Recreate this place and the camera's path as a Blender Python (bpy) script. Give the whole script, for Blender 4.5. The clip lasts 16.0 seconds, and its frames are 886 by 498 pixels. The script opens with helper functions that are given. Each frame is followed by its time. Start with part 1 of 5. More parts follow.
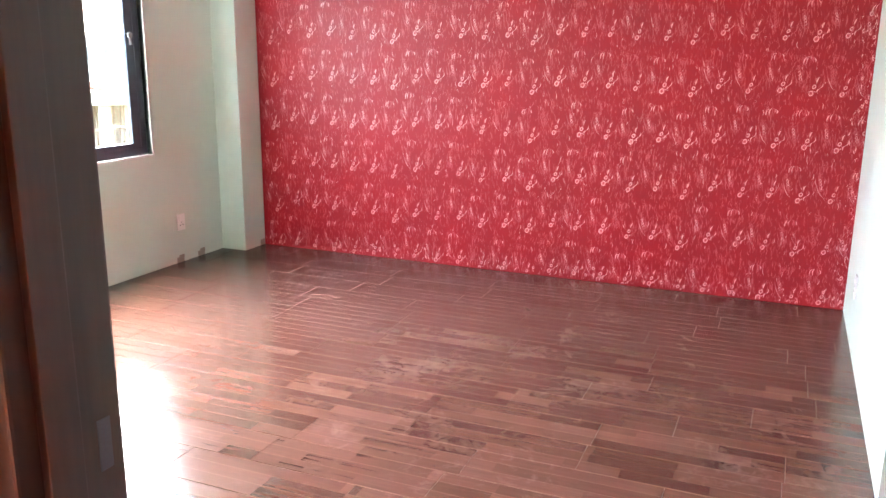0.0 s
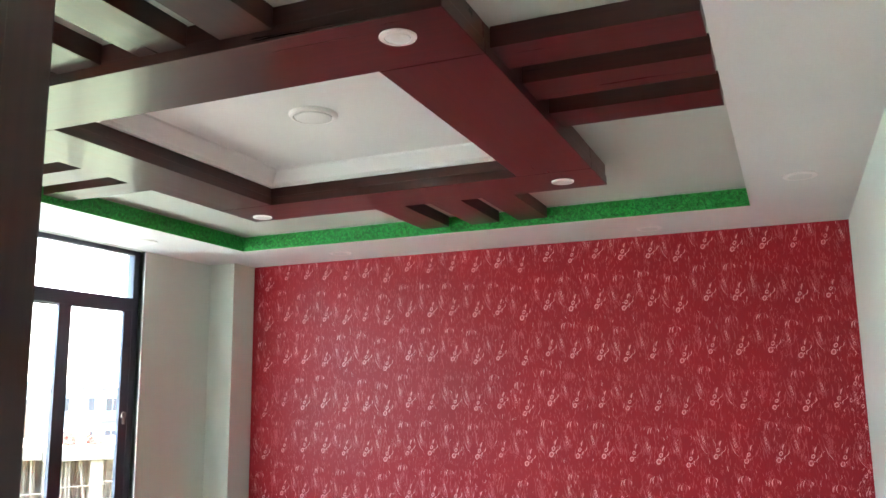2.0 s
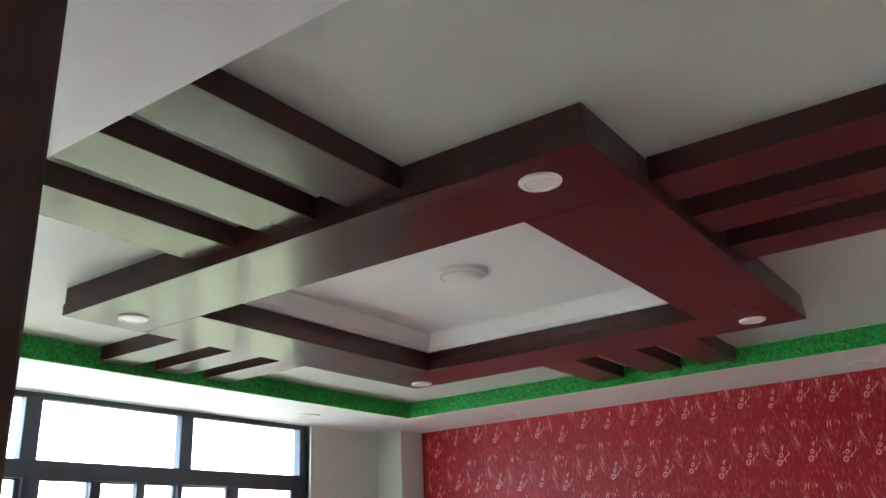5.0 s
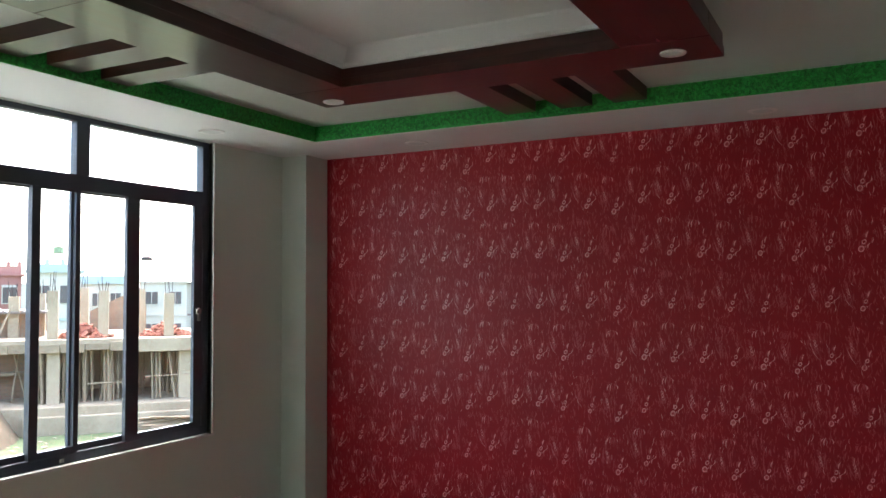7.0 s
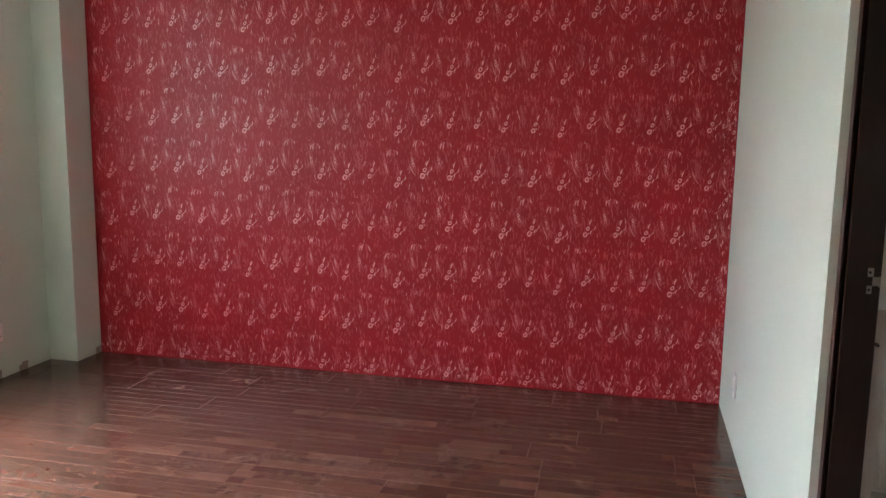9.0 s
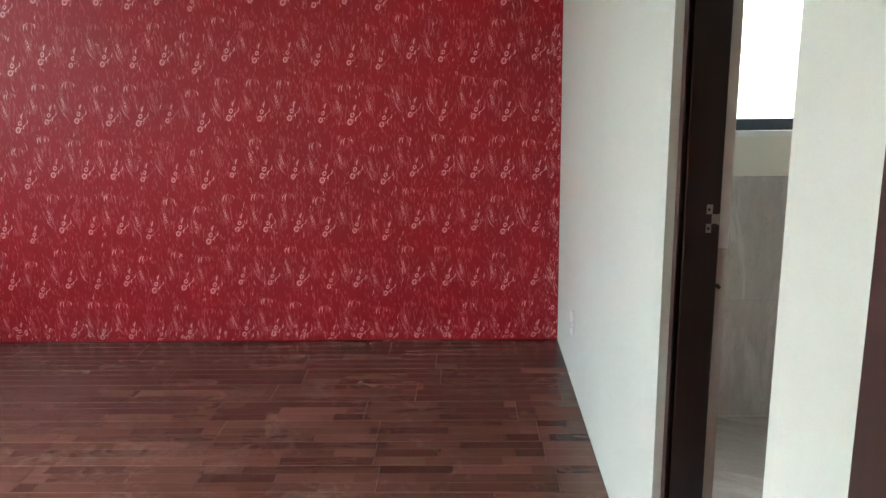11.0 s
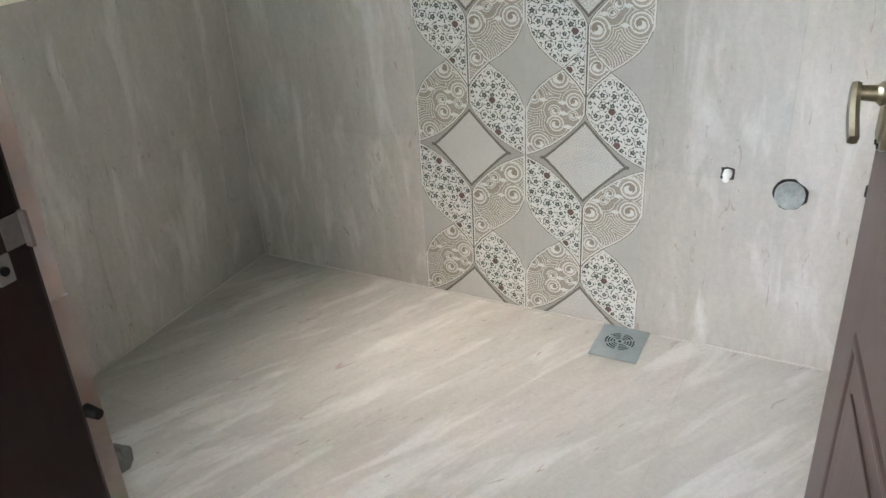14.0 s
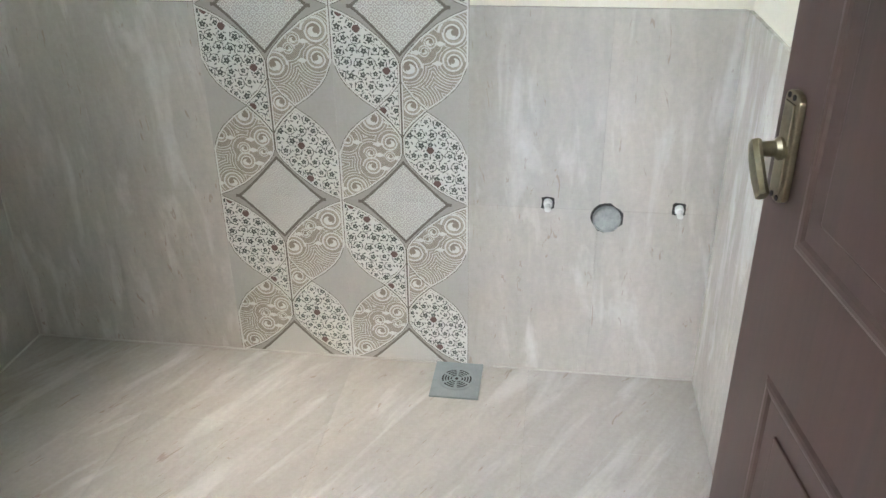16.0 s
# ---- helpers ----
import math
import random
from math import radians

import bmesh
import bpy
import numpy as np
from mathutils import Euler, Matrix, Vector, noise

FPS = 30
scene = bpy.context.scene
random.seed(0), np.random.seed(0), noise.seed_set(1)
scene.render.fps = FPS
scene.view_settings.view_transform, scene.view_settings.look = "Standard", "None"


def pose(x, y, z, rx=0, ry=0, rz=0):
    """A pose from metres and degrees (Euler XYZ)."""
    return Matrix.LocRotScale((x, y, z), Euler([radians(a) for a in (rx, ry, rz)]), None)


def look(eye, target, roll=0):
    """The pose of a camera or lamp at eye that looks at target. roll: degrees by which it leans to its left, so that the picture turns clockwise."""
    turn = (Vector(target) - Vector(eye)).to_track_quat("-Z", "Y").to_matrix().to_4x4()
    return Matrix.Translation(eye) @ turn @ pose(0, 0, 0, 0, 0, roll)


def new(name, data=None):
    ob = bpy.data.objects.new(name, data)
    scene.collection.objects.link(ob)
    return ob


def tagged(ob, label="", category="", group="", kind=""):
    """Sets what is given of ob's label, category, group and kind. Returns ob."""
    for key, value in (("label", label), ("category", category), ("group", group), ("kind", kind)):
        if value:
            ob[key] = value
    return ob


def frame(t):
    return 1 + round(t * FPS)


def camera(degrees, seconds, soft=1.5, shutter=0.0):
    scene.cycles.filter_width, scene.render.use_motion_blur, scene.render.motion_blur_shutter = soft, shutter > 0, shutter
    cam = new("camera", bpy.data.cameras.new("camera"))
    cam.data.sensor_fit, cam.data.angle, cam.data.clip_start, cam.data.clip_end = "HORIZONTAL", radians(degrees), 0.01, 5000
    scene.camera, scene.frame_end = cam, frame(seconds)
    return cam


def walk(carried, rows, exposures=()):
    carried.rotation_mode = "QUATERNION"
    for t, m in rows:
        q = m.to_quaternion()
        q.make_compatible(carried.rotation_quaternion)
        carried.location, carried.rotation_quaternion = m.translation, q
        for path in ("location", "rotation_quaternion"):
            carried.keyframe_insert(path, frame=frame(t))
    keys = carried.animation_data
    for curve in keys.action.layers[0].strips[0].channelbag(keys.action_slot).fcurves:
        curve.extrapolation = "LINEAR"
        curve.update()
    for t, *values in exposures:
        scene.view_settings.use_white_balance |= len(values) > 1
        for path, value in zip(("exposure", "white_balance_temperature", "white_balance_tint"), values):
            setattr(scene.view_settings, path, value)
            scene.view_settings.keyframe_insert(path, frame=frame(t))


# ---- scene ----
cam = camera(56.6, 16.0)
PATH = [
    (0, (-0.389, -5.21, 1.475), (-1.14, -3.417, 1.005), 0.5),
    (0.5, (-0.367, -5.16, 1.47), (-1.044, -3.319, 1.077), 0.6),
    (0.8, (-0.339, -5.121, 1.498), (-1.049, -3.276, 1.199), 0.6),
    (1, (-0.376, -5.132, 1.532), (-1.095, -3.278, 1.32), 0.3),
    (1.5, (-0.391, -5.135, 1.635), (-1.133, -3.280, 1.709), -0.8),
    (2, (-0.363, -5.155, 1.675), (-1.123, -3.336, 2.015), -0.7),
    (2.5, (-0.361, -5.158, 1.713), (-1.132, -3.379, 2.206), 0.1),
    (3, (-0.367, -5.096, 1.743), (-1.175, -3.359, 2.317), 0.4),
    (3.2, (-0.389, -5.074, 1.750), (-1.199, -3.344, 2.343), 0.2),
    (5.3, (-0.495, -4.817, 1.813), (-1.592, -3.289, 2.49), -2.3),
    (5.5, (-0.519, -4.791, 1.807), (-1.634, -3.25, 2.424), -2.2),
    (6, (-0.533, -4.785, 1.763), (-1.647, -3.182, 2.195), -2.0),
    (6.5, (-0.548, -4.8, 1.733), (-1.617, -3.13, 1.998), -1.3),
    (7, (-0.572, -4.844, 1.687), (-1.504, -3.077, 1.781), -0.3),
    (7.2, (-0.57, -4.837, 1.687), (-1.439, -3.036, 1.709), -0.1),
    (7.5, (-0.568, -4.85, 1.654), (-1.333, -3.003, 1.593), 0.5),
    (8, (-0.571, -4.854, 1.65), (-1.193, -2.964, 1.455), 0.7),
    (8.5, (-0.52, -4.832, 1.583), (-1.055, -2.923, 1.324), 0.8),
    (8.7, (-0.552, -4.85, 1.584), (-1.047, -2.932, 1.308), 0.9),
    (10.8, (-0.504, -4.546, 1.6), (-0.624, -2.598, 1.16), -1.1),
    (11, (-0.517, -4.471, 1.593), (-0.573, -2.526, 1.132), -0.9),
    (11.5, (-0.606, -4.175, 1.55), (-0.562, -2.26, 0.976), -0.7),
    (12, (-0.605, -3.868, 1.541), (-0.369, -1.984, 0.914), -1.4),
    (12.5, (-0.484, -3.534, 1.534), (0.157, -1.753, 0.889), -2.6),
    (13, (-0.425, -3.245, 1.493), (0.686, -1.745, 0.774), -2.4),
    (13.5, (-0.376, -3.05, 1.48), (1.077, -1.955, 0.648), -2.6),
    (14, (-0.222, -2.933, 1.424), (1.35, -2.107, 0.505), -3.1),
    (14.5, (-0.114, -2.821, 1.426), (1.537, -2.2, 0.483), -2.4),
    (15, (-0.098, -2.698, 1.461), (1.621, -2.275, 0.531), -1.8),
    (15.5, (-0.129, -2.675, 1.458), (1.619, -2.376, 0.534), -1.3),
    (16, (-0.142, -2.677, 1.473), (1.619, -2.426, 0.559), -0.7),
]
EXPOSURES = [(0, 6.15, 6250, 10), (0.25, 5.85, 6300, 10), (0.5, 5.55, 6450, 10), (1.0, 5.3, 6350, 10), (1.5, 5.4, 6250, 10), (2.2, 5.32, 6150, 10), (3.2, 5.25, 6150, 10), (5.3, 4.65, 6100, 10), (5.6, 4.5, 6100, 10), (6, 4.05, 6150, 10), (6.5, 4.0, 6250, 10), (7, 3.7, 6400, 10), (7.5, 3.6, 6400, 10), (8.1, 4.4, 6500, 10), (8.5, 4.65, 6600, 10), (11, 4.9, 6600, 10), (11.5, 4.9, 6600, 10), (12, 5.2, 6600, 10), (12.5, 5.0, 6550, 9), (13.0, 5.0, 6400, 8), (13.5, 4.8, 6350, 8), (14, 5.0, 6350, 8), (16, 4.98, 6350, 8)]
walk(cam, [(t, look(eye, target, roll)) for t, eye, target, roll in PATH], EXPOSURES)


# ---- light ----
import itertools

world = bpy.data.worlds.new("overcast")
scene.world = world
world.use_nodes = True
wn = world.node_tree
sky = wn.nodes.new("ShaderNodeTexSky")
sky.sky_type, sky.sun_disc = "NISHITA", False
sky.sun_elevation, sky.sun_rotation = radians(56), radians(316)
sky.air_density, sky.dust_density, sky.ozone_density = 1.0, 4.0, 1.0
wn.nodes["Background"].inputs["Strength"].default_value = 0.15
wn.links.new(sky.outputs[0], wn.nodes["Background"].inputs[0])

sun_data = bpy.data.lights.new("sun", "SUN")
sun_data.energy, sun_data.angle, sun_data.color = 0.6, radians(125), (1.0, 0.98, 0.95)
sun_lamp = new("sun", sun_data)
sun_lamp.matrix_world = look((-14, 14.5, 30), (0, 0, 0))


# ---- materials ----
def nodes_of(name):
    m = bpy.data.materials.new(name)
    m.use_nodes = True
    t = m.node_tree
    return m, t, t.nodes["Principled BSDF"]


def ramp(t, fac, stops):
    n = t.nodes.new("ShaderNodeValToRGB")
    e = n.color_ramp.elements
    while len(e) < len(stops):
        e.new(0.5)
    for el, (p, c) in zip(e, stops):
        el.position, el.color = p, (*c, 1)
    t.links.new(fac, n.inputs[0])
    return n.outputs[0]


def coords(t, scale=(1, 1, 1), turn=(0, 0, 0), shift=False, uv=False):
    c = t.nodes.new("ShaderNodeTexCoord")
    m = t.nodes.new("ShaderNodeMapping")
    m.inputs["Scale"].default_value = scale
    m.inputs["Rotation"].default_value = [radians(a) for a in turn]
    t.links.new(c.outputs["Object"], m.inputs[0])
    if shift:
        info = t.nodes.new("ShaderNodeObjectInfo")
        mul = t.nodes.new("ShaderNodeMath")
        mul.operation = "MULTIPLY"
        mul.inputs[1].default_value = 37.0
        t.links.new(info.outputs["Random"], mul.inputs[0])
        t.links.new(mul.outputs[0], m.inputs["Location"])
    return m.outputs[0]


def noise_tex(t, vec, scale, detail=4.0, rough=0.55, distort=0.0):
    n = t.nodes.new("ShaderNodeTexNoise")
    n.inputs["Scale"].default_value, n.inputs["Detail"].default_value = scale, detail
    n.inputs["Roughness"].default_value, n.inputs["Distortion"].default_value = rough, distort
    t.links.new(vec, n.inputs["Vector"])
    return n.outputs["Fac"]


def mix(t, a, b, fac, mode="MIX"):
    n = t.nodes.new("ShaderNodeMix")
    n.data_type, n.blend_type = "RGBA", mode
    for sock, v in ((n.inputs[0], fac), (n.inputs[6], a), (n.inputs[7], b)):
        if isinstance(v, (int, float)):
            sock.default_value = v
        elif isinstance(v, tuple):
            sock.default_value = (*v, 1)
        else:
            t.links.new(v, sock)
    return n.outputs[2]


def bump(t, b, height, strength, dist=0.002):
    n = t.nodes.new("ShaderNodeBump")
    n.inputs["Strength"].default_value, n.inputs["Distance"].default_value = strength, dist
    t.links.new(height, n.inputs["Height"])
    t.links.new(n.outputs[0], b.inputs["Normal"])


def rough_of(t, b, fac, lo, hi):
    n = t.nodes.new("ShaderNodeMapRange")
    n.inputs["To Min"].default_value, n.inputs["To Max"].default_value = lo, hi
    t.links.new(fac, n.inputs[0])
    t.links.new(n.outputs[0], b.inputs["Roughness"])


def mottled(name, dark, light, size=1.5, fine=60.0, rough=(0.5, 0.65), relief=0.15, metal=0.0, stretch=(1, 1, 1), shift=False, coat=0.0):
    """Paint, plaster, concrete, metal: two scales of variation and fine relief."""
    m, t, b = nodes_of(name)
    v = coords(t, stretch, shift=shift)
    big, small = noise_tex(t, v, size), noise_tex(t, v, fine, 3)
    both = mix(t, big, small, 0.35)
    t.links.new(ramp(t, both, [(0.3, dark), (0.7, light)]), b.inputs["Base Color"])
    rough_of(t, b, big, *rough)
    b.inputs["Metallic"].default_value = metal
    b.inputs["Coat Weight"].default_value = coat
    bump(t, b, small, relief)
    return m


def timber(name, dark, light, along="x", rough=(0.22, 0.38), coat=0.3, grain=9.0):
    m, t, b = nodes_of(name)
    s = {"x": (0.35, grain, grain), "y": (grain, 0.35, grain), "z": (grain, grain, 0.35)}[along]
    v = coords(t, s)
    g = noise_tex(t, v, 2.2, 6, 0.6, 0.6)
    f = noise_tex(t, v, 9.0, 3)
    t.links.new(ramp(t, mix(t, g, f, 0.3), [(0.32, dark), (0.68, light)]), b.inputs["Base Color"])
    rough_of(t, b, g, *rough)
    b.inputs["Coat Weight"].default_value, b.inputs["Coat Roughness"].default_value = coat, 0.18
    bump(t, b, g, 0.12, 0.001)
    return m


PAINT = mottled("wall_paint", (0.60, 0.675, 0.60), (0.655, 0.73, 0.655), 1.1, 140, (0.42, 0.55), 0.06)
# pale green paint, its colour darkened for the shade of soffit and slats
RECESS = mottled("shaded_recess_paint", (0.51, 0.56, 0.50), (0.57, 0.615, 0.555), 1.3, 120, (0.5, 0.65), 0.05)
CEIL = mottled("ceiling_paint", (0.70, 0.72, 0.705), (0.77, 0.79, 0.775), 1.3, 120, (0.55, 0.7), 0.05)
HALL = mottled("orange_paint", (0.62, 0.13, 0.02), (0.70, 0.17, 0.03), 1.2, 120, (0.45, 0.6), 0.06)
WOOD_X = timber("brown_timber_along", (0.024, 0.008, 0.006), (0.072, 0.019, 0.014), "x")
WOOD_Y = timber("brown_timber_across", (0.024, 0.008, 0.006), (0.072, 0.019, 0.014), "y")
WOOD_Z = timber("door_timber", (0.020, 0.011, 0.009), (0.052, 0.026, 0.021), "z", (0.34, 0.5), 0.12)
JAMB = timber("jamb_timber", (0.008, 0.005, 0.004), (0.026, 0.014, 0.011), "z", (0.25, 0.4), 0.3)
ALU = mottled("window_aluminium", (0.055, 0.065, 0.086), (0.078, 0.092, 0.120), 2.0, 200, (0.35, 0.5), 0.03, 0.3)
BRASS = mottled("antique_brass", (0.16, 0.13, 0.085), (0.30, 0.26, 0.18), 14, 160, (0.25, 0.42), 0.05, 1.0)
STEEL = mottled("dull_steel", (0.30, 0.30, 0.29), (0.46, 0.46, 0.45), 20, 220, (0.28, 0.45), 0.05, 1.0)
PLASTIC = mottled("white_plastic", (0.80, 0.80, 0.78), (0.87, 0.87, 0.85), 8, 120, (0.3, 0.4), 0.02)
BLACK = mottled("black_void", (0.010, 0.010, 0.010), (0.022, 0.021, 0.020), 20, 150, (0.7, 0.9), 0.2)
PVC = mottled("grey_pipe_plastic", (0.21, 0.225, 0.22), (0.40, 0.42, 0.41), 30, 160, (0.35, 0.5), 0.05)
DRAINM = mottled("drain_plastic", (0.19, 0.225, 0.23), (0.26, 0.295, 0.30), 18, 160, (0.35, 0.5), 0.05)
GROUT = mottled("pale_grout", (0.17, 0.11, 0.082), (0.26, 0.175, 0.135), 9, 160, (0.7, 0.85), 0.2)
GROUT_B = mottled("tile_grout", (0.46, 0.44, 0.405), (0.54, 0.515, 0.48), 9, 160, (0.7, 0.85), 0.2)
CONCRETE = mottled("raw_concrete", (0.28, 0.25, 0.205), (0.42, 0.38, 0.32), 1.2, 14, (0.8, 0.95), 0.4)
RAW = mottled("stained_site_concrete", (0.235, 0.178, 0.112), (0.40, 0.315, 0.215), 0.9, 9, (0.85, 0.95), 0.4)
CEMENT = mottled("dark_cement", (0.13, 0.125, 0.115), (0.22, 0.21, 0.195), 20, 160, (0.7, 0.9), 0.4)
EARTH = mottled("trodden_earth", (0.078, 0.054, 0.031), (0.15, 0.108, 0.066), 0.9, 9, (0.9, 1.0), 0.6)
BAMBOO = mottled("bamboo_poles", (0.16, 0.112, 0.066), (0.34, 0.255, 0.165), 2, 12, (0.7, 0.9), 0.2)


def lawn_material():
    m, t, b = nodes_of("rough_grass")
    v = coords(t)
    n = mix(t, noise_tex(t, v, 0.12, 5), noise_tex(t, v, 4.0, 4), 0.4)
    t.links.new(ramp(t, n, [(0.30, (0.15, 0.125, 0.085)), (0.44, (0.070, 0.092, 0.036)), (0.62, (0.082, 0.104, 0.042)), (0.76, (0.15, 0.13, 0.088))]), b.inputs["Base Color"])
    b.inputs["Roughness"].default_value = 0.95
    return m


def brick_material():
    m, t, b = nodes_of("red_brickwork")
    c = t.nodes.new("ShaderNodeTexCoord")
    n = t.nodes.new("ShaderNodeTexBrick")
    n.inputs["Color1"].default_value, n.inputs["Color2"].default_value = (0.34, 0.195, 0.115, 1), (0.27, 0.155, 0.095, 1)
    n.inputs["Mortar"].default_value = (0.25, 0.20, 0.14, 1)
    n.inputs["Scale"].default_value = 1.0
    n.inputs["Brick Width"].default_value, n.inputs["Row Height"].default_value, n.inputs["Mortar Size"].default_value = 0.24, 0.075, 0.012
    m2 = t.nodes.new("ShaderNodeMapping")
    m2.inputs["Rotation"].default_value = (radians(90), 0, 0)
    t.links.new(c.outputs["Object"], m2.inputs[0])
    t.links.new(m2.outputs[0], n.inputs["Vector"])
    dirt = ramp(t, noise_tex(t, c.outputs["Object"], 0.5), [(0.35, (0.55, 0.5, 0.45)), (0.7, (1, 1, 1))])
    t.links.new(mix(t, n.outputs["Color"], dirt, 0.6, "MULTIPLY"), b.inputs["Base Color"])
    b.inputs["Roughness"].default_value = 0.9
    return m


def glass_material():
    m, t, b = nodes_of("window_glass")
    b.inputs["Base Color"].default_value = (0.96, 0.98, 0.97, 1)
    b.inputs["Transmission Weight"].default_value, b.inputs["Roughness"].default_value, b.inputs["IOR"].default_value = 1.0, 0.0, 1.45
    return m


def marble_material(name, lean, stretch, tone=1.0, pale=0.75):
    """Beige-grey glazed tile: soft brushed streaks, pale veins and a few rusty hairlines."""
    m, t, b = nodes_of(name)
    geo = t.nodes.new("ShaderNodeNewGeometry")
    info = t.nodes.new("ShaderNodeObjectInfo")
    spin = t.nodes.new("ShaderNodeMapping")
    spin.inputs["Rotation"].default_value = [radians(a) for a in lean]
    t.links.new(geo.outputs["Position"], spin.inputs[0])
    turn = t.nodes.new("ShaderNodeMapping")
    turn.inputs["Scale"].default_value = stretch
    t.links.new(spin.outputs[0], turn.inputs[0])
    v = turn.outputs[0]
    cloud = noise_tex(t, v, 0.42, 3, 0.5, 0.4)
    streak = noise_tex(t, v, 1.15, 4, 0.55, 0.5)
    brush = noise_tex(t, v, 3.2, 4, 0.6, 0.7)
    speck = noise_tex(t, v, 4.6, 3, 0.55, 1.6)
    fine = noise_tex(t, geo.outputs["Position"], 70.0, 3, 0.6, 0.5)
    k = tone
    base = ramp(t, cloud, [(0.28, (0.43 * k, 0.405 * k, 0.37 * k)), (0.5, (0.475 * k, 0.447 * k, 0.412 * k)), (0.72, (0.52 * k, 0.485 * k, 0.45 * k))])
    base = mix(t, base, ramp(t, brush, [(0.3, (0.94, 0.94, 0.94)), (0.7, (1.05, 1.05, 1.05))]), 1.0, "MULTIPLY")
    veins = ramp(t, streak, [(0.53, (0, 0, 0)), (0.60, (pale * 0.5, pale * 0.5, pale * 0.5)), (0.70, (pale, pale, pale))])
    col = mix(t, base, (0.64 * k, 0.63 * k, 0.61 * k), veins)
    rust = ramp(t, speck, [(0.66, (0, 0, 0)), (0.71, (0.6, 0.6, 0.6))])
    col = mix(t, col, (0.33 * k, 0.25 * k, 0.21 * k), rust)
    col = mix(t, col, ramp(t, fine, [(0.3, (0.95, 0.95, 0.95)), (0.7, (1.04, 1.04, 1.04))]), 1.0, "MULTIPLY")
    col = mix(t, col, ramp(t, info.outputs["Random"], [(0.0, (0.95, 0.955, 0.96)), (1.0, (1.03, 1.02, 1.01))]), 1.0, "MULTIPLY")
    t.links.new(col, b.inputs["Base Color"])
    rough_of(t, b, cloud, 0.16, 0.30)
    return m


def plank_material():
    """Wood-look floor tile printed with three narrow strips, each broken into lengths of its own tone."""
    m, t, b = nodes_of("wood_look_tile")
    c = t.nodes.new("ShaderNodeTexCoord")
    info = t.nodes.new("ShaderNodeObjectInfo")
    sep = t.nodes.new("ShaderNodeSeparateXYZ")
    t.links.new(c.outputs["Object"], sep.inputs[0])

    def calc(op, a, b2=None):
        n = t.nodes.new("ShaderNodeMath")
        n.operation = op
        for i, q in enumerate((a, b2)):
            if q is None:
                continue
            if isinstance(q, (int, float)):
                n.inputs[i].default_value = q
            else:
                t.links.new(q, n.inputs[i])
        return n.outputs[0]

    row = calc("FLOOR", calc("DIVIDE", calc("ADD", sep.outputs[1], 5.0), 0.069))
    slip = calc("MULTIPLY", calc("FRACT", calc("MULTIPLY", calc("SINE", calc("ADD", calc("MULTIPLY", row, 12.99), calc("MULTIPLY", info.outputs["Random"], 91.0))), 437.5)), 0.33)
    col = calc("FLOOR", calc("DIVIDE", calc("ADD", calc("ADD", sep.outputs[0], slip), 5.0), 0.31))
    comb = t.nodes.new("ShaderNodeCombineXYZ")
    for i, q in enumerate((row, col, calc("MULTIPLY", info.outputs["Random"], 53.0))):
        t.links.new(q, comb.inputs[i])
    white = t.nodes.new("ShaderNodeTexWhiteNoise")
    t.links.new(comb.outputs[0], white.inputs["Vector"])
    grain_v = t.nodes.new("ShaderNodeMapping")
    grain_v.inputs["Scale"].default_value = (2.2, 38, 10)
    t.links.new(c.outputs["Object"], grain_v.inputs[0])
    t.links.new(comb.outputs[0], grain_v.inputs["Location"])
    g = noise_tex(t, grain_v.outputs[0], 1.6, 5, 0.6, 0.5)
    tone = ramp(t, white.outputs["Value"], [(0.0, (0.056, 0.024, 0.016)), (0.16, (0.068, 0.030, 0.020)), (0.34, (0.080, 0.036, 0.025)), (0.80, (0.094, 0.043, 0.030)), (1.0, (0.118, 0.058, 0.041))])
    shade = ramp(t, g, [(0.3, (0.80, 0.78, 0.78)), (0.7, (1.12, 1.12, 1.10))])
    base = mix(t, tone, shade, 1.0, "MULTIPLY")
    line = calc("LESS_THAN", calc("ABSOLUTE", calc("SUBTRACT", calc("FRACT", calc("DIVIDE", calc("ADD", sep.outputs[1], 5.0), 0.069)), 0.5)), 0.478)
    groove = calc("MULTIPLY", calc("SUBTRACT", 1.0, line), 0.30)
    base = mix(t, base, (0.28, 0.17, 0.125), groove)
    geo = t.nodes.new("ShaderNodeNewGeometry")
    smear = noise_tex(t, geo.outputs["Position"], 1.7, 6, 0.65, 1.5)
    scuff = noise_tex(t, geo.outputs["Position"], 9.0, 5, 0.7, 2.0)
    dust = mix(t, smear, scuff, 0.5)
    veil = ramp(t, dust, [(0.54, (0.0, 0.0, 0.0)), (0.72, (0.26, 0.26, 0.26))])
    t.links.new(mix(t, base, (0.34, 0.25, 0.20), veil), b.inputs["Base Color"])
    rough_of(t, b, dust, 0.06, 0.36)
    bump(t, b, g, 0.10, 0.001)
    return m


